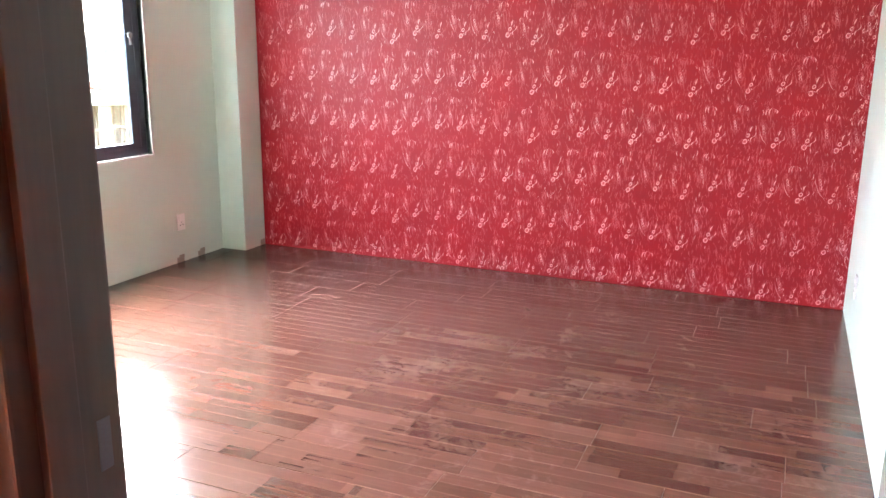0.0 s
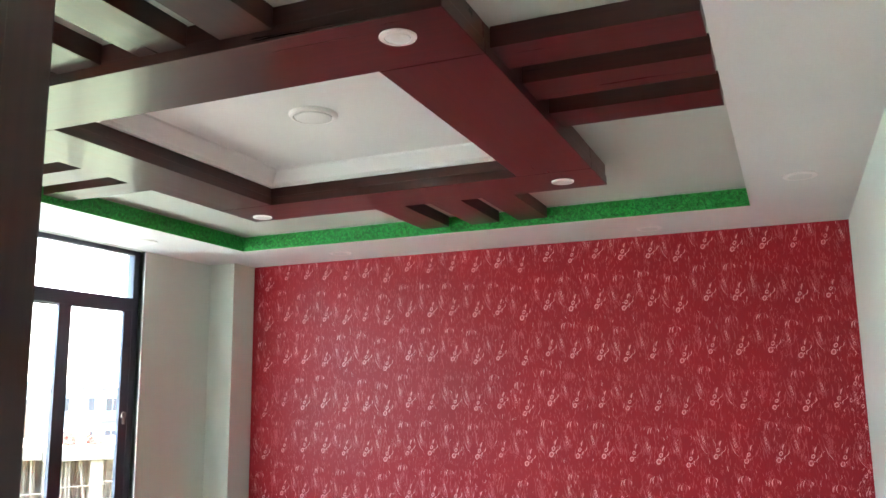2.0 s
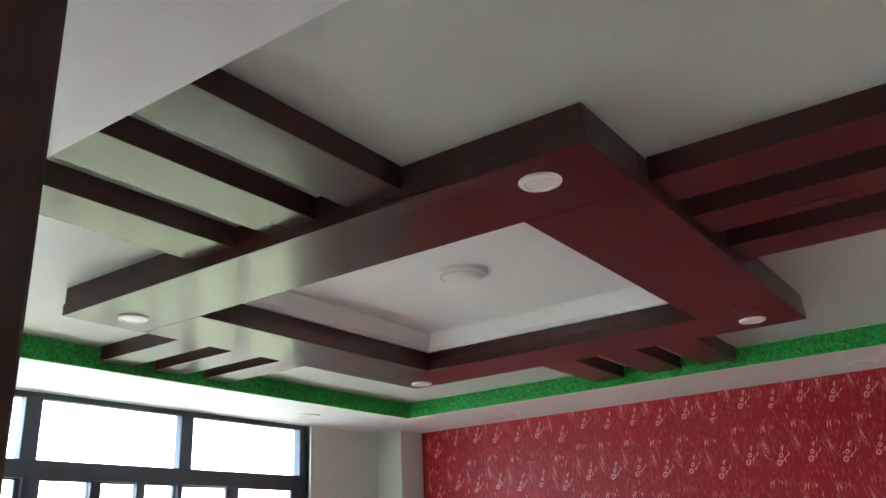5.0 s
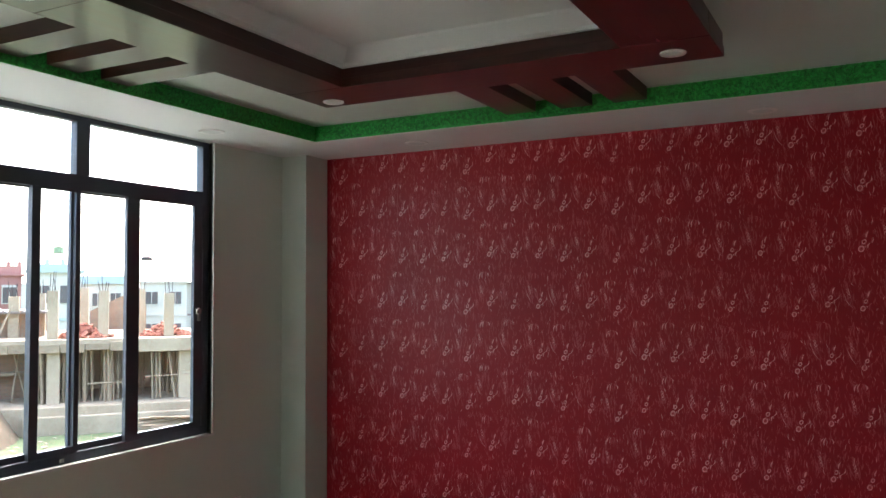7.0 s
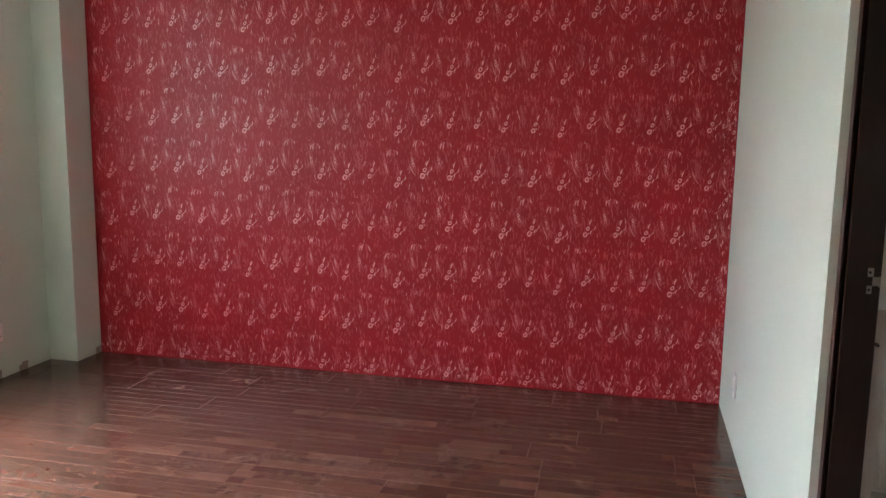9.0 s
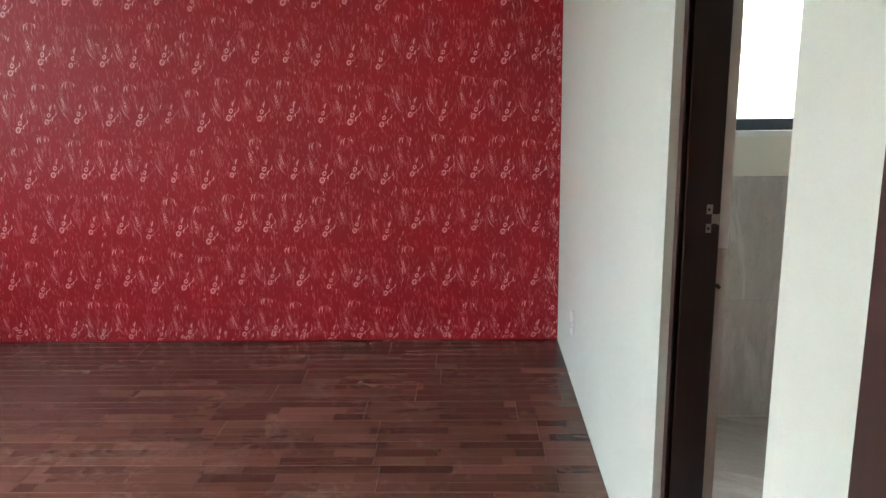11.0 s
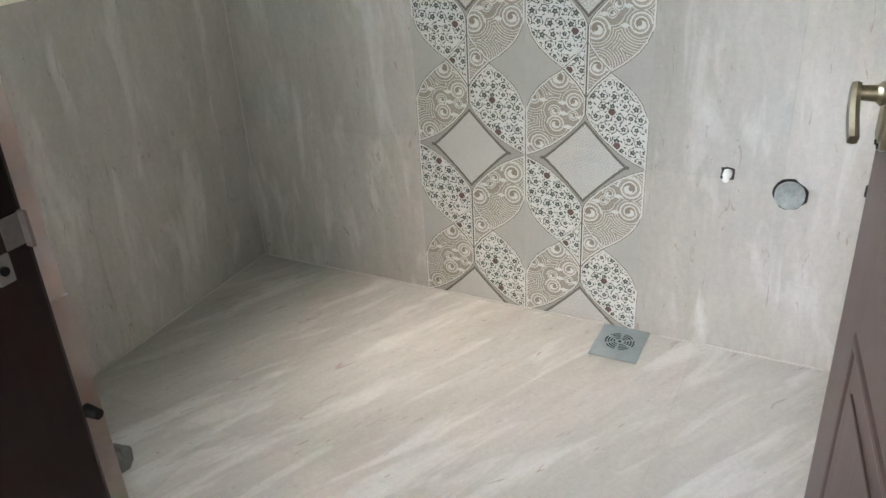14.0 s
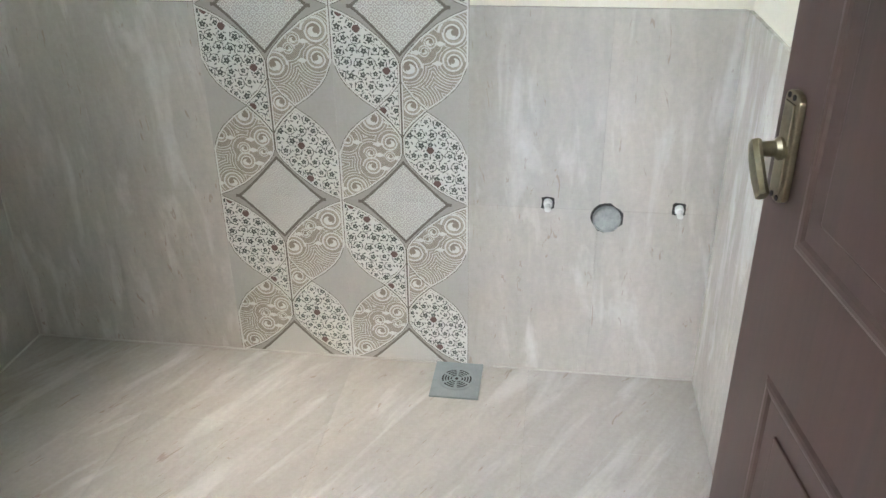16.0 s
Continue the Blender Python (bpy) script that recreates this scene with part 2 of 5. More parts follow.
def wallpaper_material():
    """Satin red paper with a fine upright fibre and soft rubbed patches."""
    m, t, b = nodes_of("red_wallpaper")
    fibre = noise_tex(t, coords(t, (150, 150, 22), (0, 8, 0)), 1.0, 3, 0.6, 0.6)
    blot = noise_tex(t, coords(t, (1, 1, 0.55)), 13.0, 4, 0.6, 0.6)
    big = noise_tex(t, coords(t), 0.9, 3)
    red = ramp(t, big, [(0.3, (0.335, 0.0070, 0.016)), (0.7, (0.39, 0.0090, 0.020))])
    worn = mix(t, ramp(t, fibre, [(0.50, (0, 0, 0)), (0.68, (0.45, 0.45, 0.45))]), ramp(t, blot, [(0.42, (0.1, 0.1, 0.1)), (0.64, (1, 1, 1))]), 1.0, "MULTIPLY")
    t.links.new(mix(t, red, (0.47, 0.055, 0.072), worn), b.inputs["Base Color"])
    sheet = noise_tex(t, coords(t, (1.9, 1, 0.04)), 1.0, 1)
    rough_of(t, b, mix(t, sheet, blot, 0.35), 0.52, 0.30)
    b.inputs["Specular IOR Level"].default_value = 0.34
    bump(t, b, mix(t, fibre, blot, 0.5), 0.30, 0.0008)
    return m


def turf_material():
    m, t, b = nodes_of("green_turf")
    geo = t.nodes.new("ShaderNodeNewGeometry")
    clump = ramp(t, noise_tex(t, geo.outputs["Position"], 55.0, 3, 0.6, 0.5), [(0.35, (0.45, 0.45, 0.45)), (0.65, (1.15, 1.15, 1.15))])
    t.links.new(mix(t, clump, ramp(t, geo.outputs["Random Per Island"], [(0.0, (0.005, 0.13, 0.012)), (0.55, (0.012, 0.33, 0.035)), (1.0, (0.07, 0.58, 0.12))]), 1.0, "MULTIPLY"), b.inputs["Base Color"])
    b.inputs["Roughness"].default_value = 0.6
    return m


LAWN, BRICK, GLASS = lawn_material(), brick_material(), glass_material()
MARBLE_W = marble_material("marbled_wall_tile", (4, 0, 0), (10, 10, 2.3))
MARBLE_F = marble_material("marbled_floor_tile", (0, 0, 118), (10, 1.9, 10), 0.93, 0.7)
CREAM = mottled("cream_paint", (0.70, 0.67, 0.57), (0.78, 0.75, 0.65), 1.3, 120, (0.5, 0.65), 0.05)
PLANK, PAPER, TURF = plank_material(), wallpaper_material(), turf_material()
PRINT = mottled("pale_pink_print", (0.83, 0.34, 0.345), (0.91, 0.43, 0.435), 6, 90, (0.3, 0.4), 0.05)
PRINT2 = mottled("soft_pink_print", (0.50, 0.062, 0.076), (0.60, 0.105, 0.12), 6, 90, (0.3, 0.42), 0.05)


# ---- building helpers ----
def box(bm, x0, x1, y0, y1, z0, z1):
    v = [bm.verts.new((x, y, z)) for x in (x0, x1) for y in (y0, y1) for z in (z0, z1)]
    for f in ((0, 1, 3, 2), (4, 6, 7, 5), (0, 4, 5, 1), (2, 3, 7, 6), (0, 2, 6, 4), (1, 5, 7, 3)):
        bm.faces.new([v[i] for i in f])


def boxed(*dims, bevel=0.0, seg=2):
    bm = bmesh.new()
    for d in dims:
        box(bm, *d)
    if bevel:
        bmesh.ops.bevel(bm, geom=bm.edges[:], offset=bevel, segments=seg, affect="EDGES", profile=0.6)
    return bm


def cyl(bm, p, q, r0, r1=None, n=16, caps=True):
    p, q = Vector(p), Vector(q)
    turn = (q - p).to_track_quat("Z", "Y").to_matrix()
    r1 = r0 if r1 is None else r1
    rings = [[bm.verts.new(o + turn @ Vector((r * math.cos(a), r * math.sin(a), 0))) for a in [2 * math.pi * i / n for i in range(n)]] for o, r in ((p, r0), (q, r1))]
    for i in range(n):
        bm.faces.new((rings[0][i], rings[0][(i + 1) % n], rings[1][(i + 1) % n], rings[1][i]))
    if caps:
        bm.faces.new(rings[0][::-1])
        bm.faces.new(rings[1])


def lathe(bm, origin, axis, profile, n=28):
    """Turn a profile of (radius, height) about an axis through origin."""
    o, turn = Vector(origin), Vector(axis).to_track_quat("Z", "Y").to_matrix()
    rings = []
    for r, h in profile:
        rings.append([bm.verts.new(o + turn @ Vector((r * math.cos(2 * math.pi * i / n), r * math.sin(2 * math.pi * i / n), h))) for i in range(n)])
    for a, b in zip(rings, rings[1:]):
        for i in range(n):
            bm.faces.new((a[i], a[(i + 1) % n], b[(i + 1) % n], b[i]))
    bm.faces.new(rings[0][::-1])
    bm.faces.new(rings[-1])


GRID = {"unit": 1.0}                        # metres per unit of the plan being built (the bathroom is drawn in its own module)


def mesh_of(name, bm, *mats, smooth=False, origin=(0, 0, 0)):
    bmesh.ops.recalc_face_normals(bm, faces=bm.faces[:])
    me = bpy.data.meshes.new(name)
    bm.to_mesh(me)
    bm.free()
    me.transform(Matrix.Scale(GRID["unit"], 4))
    if any(origin):
        me.transform(Matrix.Translation(-Vector(origin)))
    for m in mats:
        me.materials.append(m)
    if smooth:
        me.shade_smooth()
        me.set_sharp_from_angle(angle=radians(40))
    return me


def structure(name, bm, mat, label="", category="wall"):
    return tagged(new(name, mesh_of(name, bm, mat)), label, category, kind="structure")


def thing(name, base, label, category, group=""):
    ob = new(name)
    ob.location = Vector(base) * GRID["unit"]
    return tagged(ob, label, category, group)


def part(name, bm, mat, parent, label="", smooth=False):
    """Link a bmesh, in world metres, as one mesh under a thing or a part."""
    at = parent.location.copy()
    if parent.parent:
        at = at + parent.parent.location
    ob = new(name, mesh_of(name, bm, mat, smooth=smooth, origin=at))
    ob.parent = parent
    if label:
        tagged(ob, label)
    return ob


# ---- the room: walls, floor, ceiling ----
RX, WX, PX = 0.0, -4.28, -4.07          # right wall, window wall, inner face of the corner pillar
NY, NO = -4.56, -4.70                     # near wall, room side and hall side
ZS, ZC, ZT = 2.615, 2.718, 2.778           # soffit, recessed ceiling, tray above the timber frame
TOP = 3.0
WIN_Y0, WIN_Y1, WIN_Z0, WIN_Z1 = -3.72, -0.935, 0.786, 2.612
UNIT_B = 1.2                              # metres per unit of the bathroom's plan
BD0, BD1 = -2.625, -1.968                 # bathroom doorway in the right wall, in the bathroom's units
MD0, MD1 = -1.120, -0.06                  # room doorway in the near wall
WALL_T = 0.15

paper = structure("wall_north", boxed((PX, RX, 0.0, 0.15, -0.15, TOP)), PAPER, "end wall papered in red with pale pink leaf pattern")
structure("wall_window", boxed((WX - 0.15, WX, WIN_Y1, 0.15, -0.15, TOP), (WX - 0.15, WX, NO, WIN_Y0, -0.15, TOP),
          (WX - 0.15, WX, WIN_Y0, WIN_Y1, -0.15, WIN_Z0), (WX - 0.15, WX, WIN_Y0, WIN_Y1, WIN_Z1, TOP)), PAINT, "pale green-grey painted wall with a wide window opening")
structure("pillar_corner", boxed((WX, PX, -0.25, 0.15, -0.15, ZS + 0.03), bevel=0.004), PAINT, "pale green-grey painted corner pillar", "pillar")
structure("wall_east", boxed((RX, RX + WALL_T, BD1 * UNIT_B, 0.15, -0.15, TOP), (RX, RX + WALL_T, NO, BD0 * UNIT_B, -0.15, TOP),
          (RX, RX + WALL_T, BD0 * UNIT_B, BD1 * UNIT_B, 2.08, TOP)), PAINT, "pale green-grey painted wall with the bathroom doorway")
structure("wall_south", boxed((WX, MD0, NO + 0.004, NY, -0.15, TOP), (MD1, RX, NO + 0.004, NY, -0.15, TOP), (MD0, MD1, NO + 0.004, NY, 2.36, TOP)),
          PAINT, "pale green-grey painted wall with the room doorway")

# hall behind the doorway; opening in its unseen end wall added to admit daylight
structure("wall_hall", boxed((-3.2, MD0, NO - 0.012, NO, 0, TOP), (MD1, 1.2, NO - 0.012, NO, 0, TOP), (MD0, MD1, NO - 0.012, NO, 2.36, TOP),
          (-3.2, 1.2, -6.75, -6.6, 0, TOP), (1.2, 1.35, -6.75, NO, 0, TOP), (-3.35, -3.2, -6.75, -6.2, 0, TOP), (-3.35, -3.2, -5.0, NO, 0, TOP),
          (-3.35, -3.2, -6.2, -5.0, 2.2, TOP)), HALL, "orange painted hall wall round the room doorway")
structure("floor_hall", boxed((-3.35, 1.35, -6.75, NO, -0.15, 0.0)), CONCRETE, "plain hall floor outside the room", "floor")
structure("ceiling_hall", boxed((-3.35, 1.35, -6.75, NO, TOP, TOP + 0.12)), CEIL, "plain white hall ceiling", "ceiling")

# ceiling: slab, soffit round the edge, recessed field, tray in the middle
RC = (-3.714, -0.500, -4.065, -0.625)      # recess in the soffit: x0, x1, y0, y1
FO = (-3.070, -1.098, -3.388, -1.390)     # timber frame, outside
FI = (-2.748, -1.436, -3.068, -1.712)     # timber frame, inside
structure("ceiling", boxed((WX - 0.15, RX + WALL_T, NO, 0.15, TOP, TOP + 0.12)), CEIL, "concrete slab over the room", "ceiling")
structure("ceiling_soffit", boxed((WX, RX, RC[3], 0.0, ZS, ZC + 0.1), (WX, RX, NY, RC[2], ZS, ZC + 0.1), (WX, RC[0], RC[2], RC[3], ZS, ZC + 0.1),
          (RC[1], RX, RC[2], RC[3], ZS, ZC + 0.1)), CEIL, "white plasterboard soffit running round the ceiling", "ceiling")
# painted darker than the soffit to hold the shade inside the recess
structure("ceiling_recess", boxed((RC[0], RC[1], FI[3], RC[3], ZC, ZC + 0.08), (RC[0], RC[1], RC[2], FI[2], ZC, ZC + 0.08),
          (RC[0], FI[0], FI[2], FI[3], ZC, ZC + 0.08), (FI[1], RC[1], FI[2], FI[3], ZC, ZC + 0.08)), RECESS, "pale green recessed ceiling field above the timber slats, its shade put into the colour", "ceiling")


def tray():
    """White tray inside the timber frame: stepped cornice, sloped cove, flat middle."""
    bm = bmesh.new()
    steps = [(0.0, ZC - 0.012), (0.022, ZC - 0.012), (0.026, ZC + 0.004), (0.085, ZT - 0.01), (0.09, ZT), (0.3, ZT)]
    loops = []
    for d, z in steps:
        x0, x1, y0, y1 = FI[0] + d, FI[1] - d, FI[2] + d, FI[3] - d
        loops.append([bm.verts.new(p) for p in ((x0, y0, z), (x1, y0, z), (x1, y1, z), (x0, y1, z))])
    for a, b in zip(loops, loops[1:]):
        for i in range(4):
            bm.faces.new((a[i], a[(i + 1) % 4], b[(i + 1) % 4], b[i]))
    bm.faces.new(loops[-1])
    box(bm, FI[0], FI[1], FI[2], FI[3], ZT + 0.012, ZT + 0.05)
    return bm


structure("ceiling_tray", tray(), CEIL, "white stepped tray inside the timber ceiling frame", "ceiling")


# ---- timber ceiling frame with slats ----
def ceiling_frame():
    top = thing("timber_ceiling_frame", (-2.1, -2.37, ZC), "glossy dark red-brown timber frame hung under the ceiling", "ceiling frame")
    z0 = 2.619
    for d in ((FO[0], FO[1], FI[3], FO[3]), (FO[0], FO[1], FO[2], FI[2])):
        part("board", boxed((*d, z0, z0 + 0.042), bevel=0.003), WOOD_X, top)
        part("upper_board", boxed((d[0] + 0.004, d[1] - 0.004, d[2] + 0.004, d[3] - 0.004, z0 + 0.043, ZC), bevel=0.002), WOOD_X, top)
    for d in ((FO[0], FI[0], FI[2], FI[3]), (FI[1], FO[1], FI[2], FI[3])):
        part("board", boxed((d[0], d[1], d[2] + 0.001, d[3] - 0.001, z0, z0 + 0.042), bevel=0.003), WOOD_Y, top)
        part("upper_board", boxed((d[0] + 0.004, d[1] - 0.004, d[2], d[3], z0 + 0.043, ZC), bevel=0.002), WOOD_Y, top)
    zb, w = 2.652, 0.175
    for x in (-1.597, -1.888, -2.208):
        part("slat", boxed((x - w, x, RC[2] + 0.012, FO[2], zb, ZC), bevel=0.002), WOOD_Y, top)
        part("slat", boxed((x - w, x, FO[3], RC[3] - 0.012, zb, ZC), bevel=0.002), WOOD_Y, top)
    for y in (-2.83, -2.55, -2.27):
        part("slat", boxed((RC[0] + 0.012, FO[0], y, y + 0.16, zb, ZC), bevel=0.002), WOOD_X, top)
    for y in (-3.025, -2.715, -2.395):
        part("slat", boxed((FO[1], RC[1] - 0.012, y, y + w, zb, ZC), bevel=0.002), WOOD_X, top)


ceiling_frame()


def turf_strip(p, q, inward):
    """A strip of artificial grass glued to the edge of the recess."""
    p, q, n = Vector(p), Vector(q), Vector(inward)
    rng = random.Random(17 + int(abs(p.x) * 100) + int(abs(q.y) * 100))
    lo, hi = ZS + 0.002, ZC - 0.006
    strip = thing("turf_strip", ((p.x + q.x) / 2, (p.y + q.y) / 2, lo), "bright green artificial grass strip edging the ceiling recess", "turf strip", "green edging of the recess")
    b = q + n * 0.006
    xs, ys = sorted((p.x, b.x)), sorted((p.y, b.y))
    part("backing", boxed((xs[0], xs[1], ys[0], ys[1], lo, hi)), TURF, strip)
    bm = bmesh.new()
    along = (q - p).normalized()
    for _ in range(int((q - p).length * 3400)):
        o = p.lerp(q, rng.random()) + Vector((0, 0, rng.uniform(lo + 0.004, hi))) + n * 0.006
        side = along * rng.uniform(0.0012, 0.0028)
        tip = o + n * rng.uniform(0.006, 0.015) + Vector((0, 0, rng.uniform(-0.004, 0.007))) + along * rng.uniform(-0.009, 0.009)
        bm.faces.new([bm.verts.new(v) for v in (o - side, o + side, tip)])
    tagged(part("grass_blades", bm, TURF, strip), kind="stuff")


turf_strip((RC[0], RC[3], 0), (RC[1], RC[3], 0), (0, -1, 0))
turf_strip((RC[0], RC[2], 0), (RC[0], RC[3], 0), (1, 0, 0))


def downlight(x, y, z, r, label, group):
    lamp = thing("ceiling_light", (x, y, z), label, "ceiling light", group)
    bm = bmesh.new()
    lathe(bm, (x, y, z), (0, 0, -1), [(r, 0.0), (r, 0.003), (r * 0.96, 0.006), (r * 0.72, 0.007), (r * 0.69, 0.004)], 32)
    part("trim_ring", bm, PLASTIC, lamp, smooth=True)
    bm = bmesh.new()
    lathe(bm, (x, y, z - 0.0045), (0, 0, -1), [(r * 0.68, 0.0), (r * 0.66, 0.002), (r * 0.4, 0.0028)], 32)
    part("diffuser", bm, CEIL, lamp, smooth=True)
    return lamp


for dx, dy in ((-1.275, -3.27), (-1.270, -1.545), (-2.955, -1.493), (-2.925, -3.21)):
    downlight(dx, dy, 2.619, 0.052, "small round white downlight, switched off, in the timber frame", "lights in the timber frame")
for dx, dy in ((-3.16, -0.29), (-1.085, -0.24), (-0.262, -1.20), (-0.272, -3.45), (-4.02, -1.22), (-4.02, -3.3), (-2.1, -4.3)):
    downlight(dx, dy, ZS, 0.075, "round white downlight, switched off, in the soffit", "lights in the soffit")


def tray_lamp():
    x, y = -2.06, -2.43
    lamp = thing("ceiling_light", (x, y, ZT), "large round white ceiling light, switched off, in the tray", "ceiling light")
    bm = bmesh.new()
    lathe(bm, (x, y, ZT), (0, 0, -1), [(0.098, 0), (0.098, 0.006), (0.092, 0.014), (0.082, 0.016), (0.078, 0.008)], 40)
    part("trim_ring", bm, PLASTIC, lamp, smooth=True)
    bm = bmesh.new()
    lathe(bm, (x, y, ZT - 0.005), (0, 0, -1), [(0.076, 0), (0.074, 0.012), (0.06, 0.016), (0.03, 0.018)], 40)
    part("diffuser", bm, CEIL, lamp, smooth=True)


tray_lamp()


# ---- window ----
def room_window():
    win = structure("window_1", boxed((WX - 0.10, WX + 0.014, WIN_Y0 - 0.01, WIN_Y1 + 0.014, WIN_Z0 - 0.012, WIN_Z0 + 0.002)), CEIL, "wide dark aluminium sliding window with fixed lights above", "window")
    x0, x1 = WX - 0.085, WX - 0.03

    def bar(name, y0, y1, z0, z1, xa=x0, xb=x1):
        part(name, boxed((xa, xb, y0, y1, z0, z1), bevel=0.004), ALU, win)

    bar("window_frame", WIN_Y0, WIN_Y1, WIN_Z0, WIN_Z0 + 0.052)
    bar("window_frame", WIN_Y0, WIN_Y1, WIN_Z1 - 0.03, WIN_Z1)
    bar("window_frame", WIN_Y1 - 0.055, WIN_Y1, WIN_Z0 + 0.05, WIN_Z1 - 0.028)
    bar("window_frame", WIN_Y0, WIN_Y0 + 0.055, WIN_Z0 + 0.05, WIN_Z1 - 0.028)
    bar("transom", WIN_Y0 + 0.05, WIN_Y1 - 0.05, 2.212, 2.298)
    for y in (-1.872, -2.765):
        bar("mullion", y - 0.042, y + 0.042, 2.296, WIN_Z1 - 0.028)
    # sliding sashes, two tracks
    sashes = ((-1.574, -0.988, 0.091, 0.07, 0), (-1.922, -1.50, 0.055, 0.05, 1), (-2.167, -1.88, 0.05, 0.03, 0),
              (-2.432, -2.13, 0.077, 0.03, 1), (-2.777, -2.40, 0.084, 0.03, 0), (-3.67, -2.74, 0.06, 0.06, 1))
    for a, b, l, r, k in sashes:
        xa, xb = (x0 + 0.004, x0 + 0.026) if k else (x0 + 0.029, x1 - 0.002)
        zb, zt = WIN_Z0 + 0.05, 2.215
        sash = part("sash", boxed((xa, xb, a, a + l, zb, zt), (xa, xb, b - r, b, zb, zt), (xa, xb, a + l, b - r, zb, zb + 0.035), (xa, xb, a + l, b - r, zt - 0.012, zt)), ALU, win)
        g = part("pane", boxed(((xa + xb) / 2 - 0.002, (xa + xb) / 2 + 0.002, a + l - 0.004, b - r + 0.004, zb + 0.03, zt - 0.008)), GLASS, sash)
        g.visible_shadow = False
    for a, b in ((-1.83, -0.99), (-2.723, -1.914), (-3.665, -2.807)):
        g = part("pane", boxed((WX - 0.06, WX - 0.056, a - 0.004, b + 0.004, 2.294, WIN_Z1 - 0.026)), GLASS, win)
        g.visible_shadow = False
    latch = part("latch", boxed((x1 - 0.002, x1 + 0.012, -1.03, -1.012, 1.49, 1.57), bevel=0.003), STEEL, win, "small steel window latch")
    part("latch_knob", boxed((x1 + 0.011, x1 + 0.020, -1.052, -1.015, 1.535, 1.562), bevel=0.002), STEEL, latch)
    # grip on the lower rail
    part("rail_catch", boxed((x1 - 0.001, x1 + 0.01, -1.99, -1.968, WIN_Z0 + 0.012, WIN_Z0 + 0.03), bevel=0.002), STEEL, win)


room_window()
part("window_reveal", boxed((WX - 0.03, WX + 0.012, WIN_Y1, WIN_Y1 + 0.012, WIN_Z0, WIN_Z1)), CEIL, bpy.data.objects["window_1"], "white painted edge of the opening")


def wall_plate(name, x, y, z, side, label, w=0.075, h=0.115, slots=True):
    """A white plastic socket or switch plate on a wall that faces +x (side 1) or -x (side -1)."""
    plate = thing(name, (x, y, z), label, name.replace("_", " "))
    s = side
    xs = sorted((x, x + s * 0.009))
    part("plate", boxed((*xs, y - w / 2, y + w / 2, z - h / 2, z + h / 2), bevel=0.003), PLASTIC, plate)
    xs = sorted((x + s * 0.009, x + s * 0.0125))
    part("rocker", boxed((*xs, y - w * 0.17, y + w * 0.17, z + h * 0.08, z + h * 0.36), bevel=0.001), PLASTIC, plate)
    if slots:
        for dy, dz in ((-0.012, -0.02), (0.012, -0.02), (0, -0.002)):
            xs = sorted((x + s * 0.0085, x + s * 0.0096))
            part("pin_hole", boxed((*xs, y + dy - 0.003, y + dy + 0.003, z + dz - 0.004, z + dz + 0.004)), BLACK, plate)


wall_plate("wall_socket", WX, -0.70, 0.285, 1, "white plastic power socket low on the window wall")
wall_plate("wall_socket", RX, -0.640, 0.312, -1, "white plastic power socket low on the painted wall", 0.07, 0.12)
wall_plate("light_switch", RX, -3.53, 1.47, -1, "white plastic light switch beside the bathroom doorway", 0.08, 0.13, False)

# broken plaster patches along the foot of the window wall
for py, pz, pw in ((-0.72, 0.02, 0.04), (-0.495, 0.02, 0.04)):
    tagged(new("plaster_chip", mesh_of("plaster_chip", boxed((WX - 0.002, WX + 0.003, py - pw, py + pw * 0.8, 0.0, pz * 1.9), (WX - 0.002, WX + 0.003, py - pw * 0.4, py + pw * 0.9, 0.03, pz * 2.6)), CONCRETE)),
           "grey patch of chipped plaster at the wall foot", "plaster chip", "chips at the wall foot")
tagged(new("plaster_chip", mesh_of("plaster_chip", boxed((PX - 0.001, PX + 0.003, -0.06, -0.006, 0.0, 0.045)), CONCRETE)), "grey patch of chipped plaster at the pillar foot", "plaster chip", "chips at the wall foot")


# ---- doors ----
def leaf_matrix(hinge, angle):
    return Matrix.Translation(hinge) @ Matrix.Rotation(radians(angle), 4, "Z")


def moved(bm, m):
    bmesh.ops.transform(bm, matrix=m, verts=bm.verts[:])
    return bm


def moulding(x0, x1, z0, z1, y, out, w=0.02):
    """A raised frame of moulding with a rounded section on a door face."""
    bm = bmesh.new()
    prof = [(0, 0), (0.25, 0.75), (0.5, 1.0), (0.75, 0.75), (1, 0)]
    loops = []
    for a, h in prof:
        d = a * w
        loops.append([bm.verts.new((x, y + out * h * 0.003, z)) for x, z in ((x0 + d, z0 + d), (x1 - d, z0 + d), (x1 - d, z1 - d), (x0 + d, z1 - d))])
    for a, b in zip(loops, loops[1:]):
        for i in range(4):
            bm.faces.new((a[i], a[(i + 1) % 4], b[(i + 1) % 4], b[i]))
    return bm


def door_leaf(door, m, width, height, faces, panels, mat):
    part("leaf", moved(boxed((0, width, -0.035, 0.0, 0.008, height), bevel=0.002), m), mat, door)
    for face in faces:
        y, out = (0.0, 1) if face > 0 else (-0.035, -1)
        for x0, x1, z0, z1 in panels:
            part("panel_moulding", moved(moulding(x0, x1, z0, z1, y, out), m), mat, door)
            part("panel", moved(boxed((x0 + 0.05, x1 - 0.05, min(y, y + out * 0.003), max(y, y + out * 0.003), z0 + 0.05, z1 - 0.05), bevel=0.0025), m), mat, door)


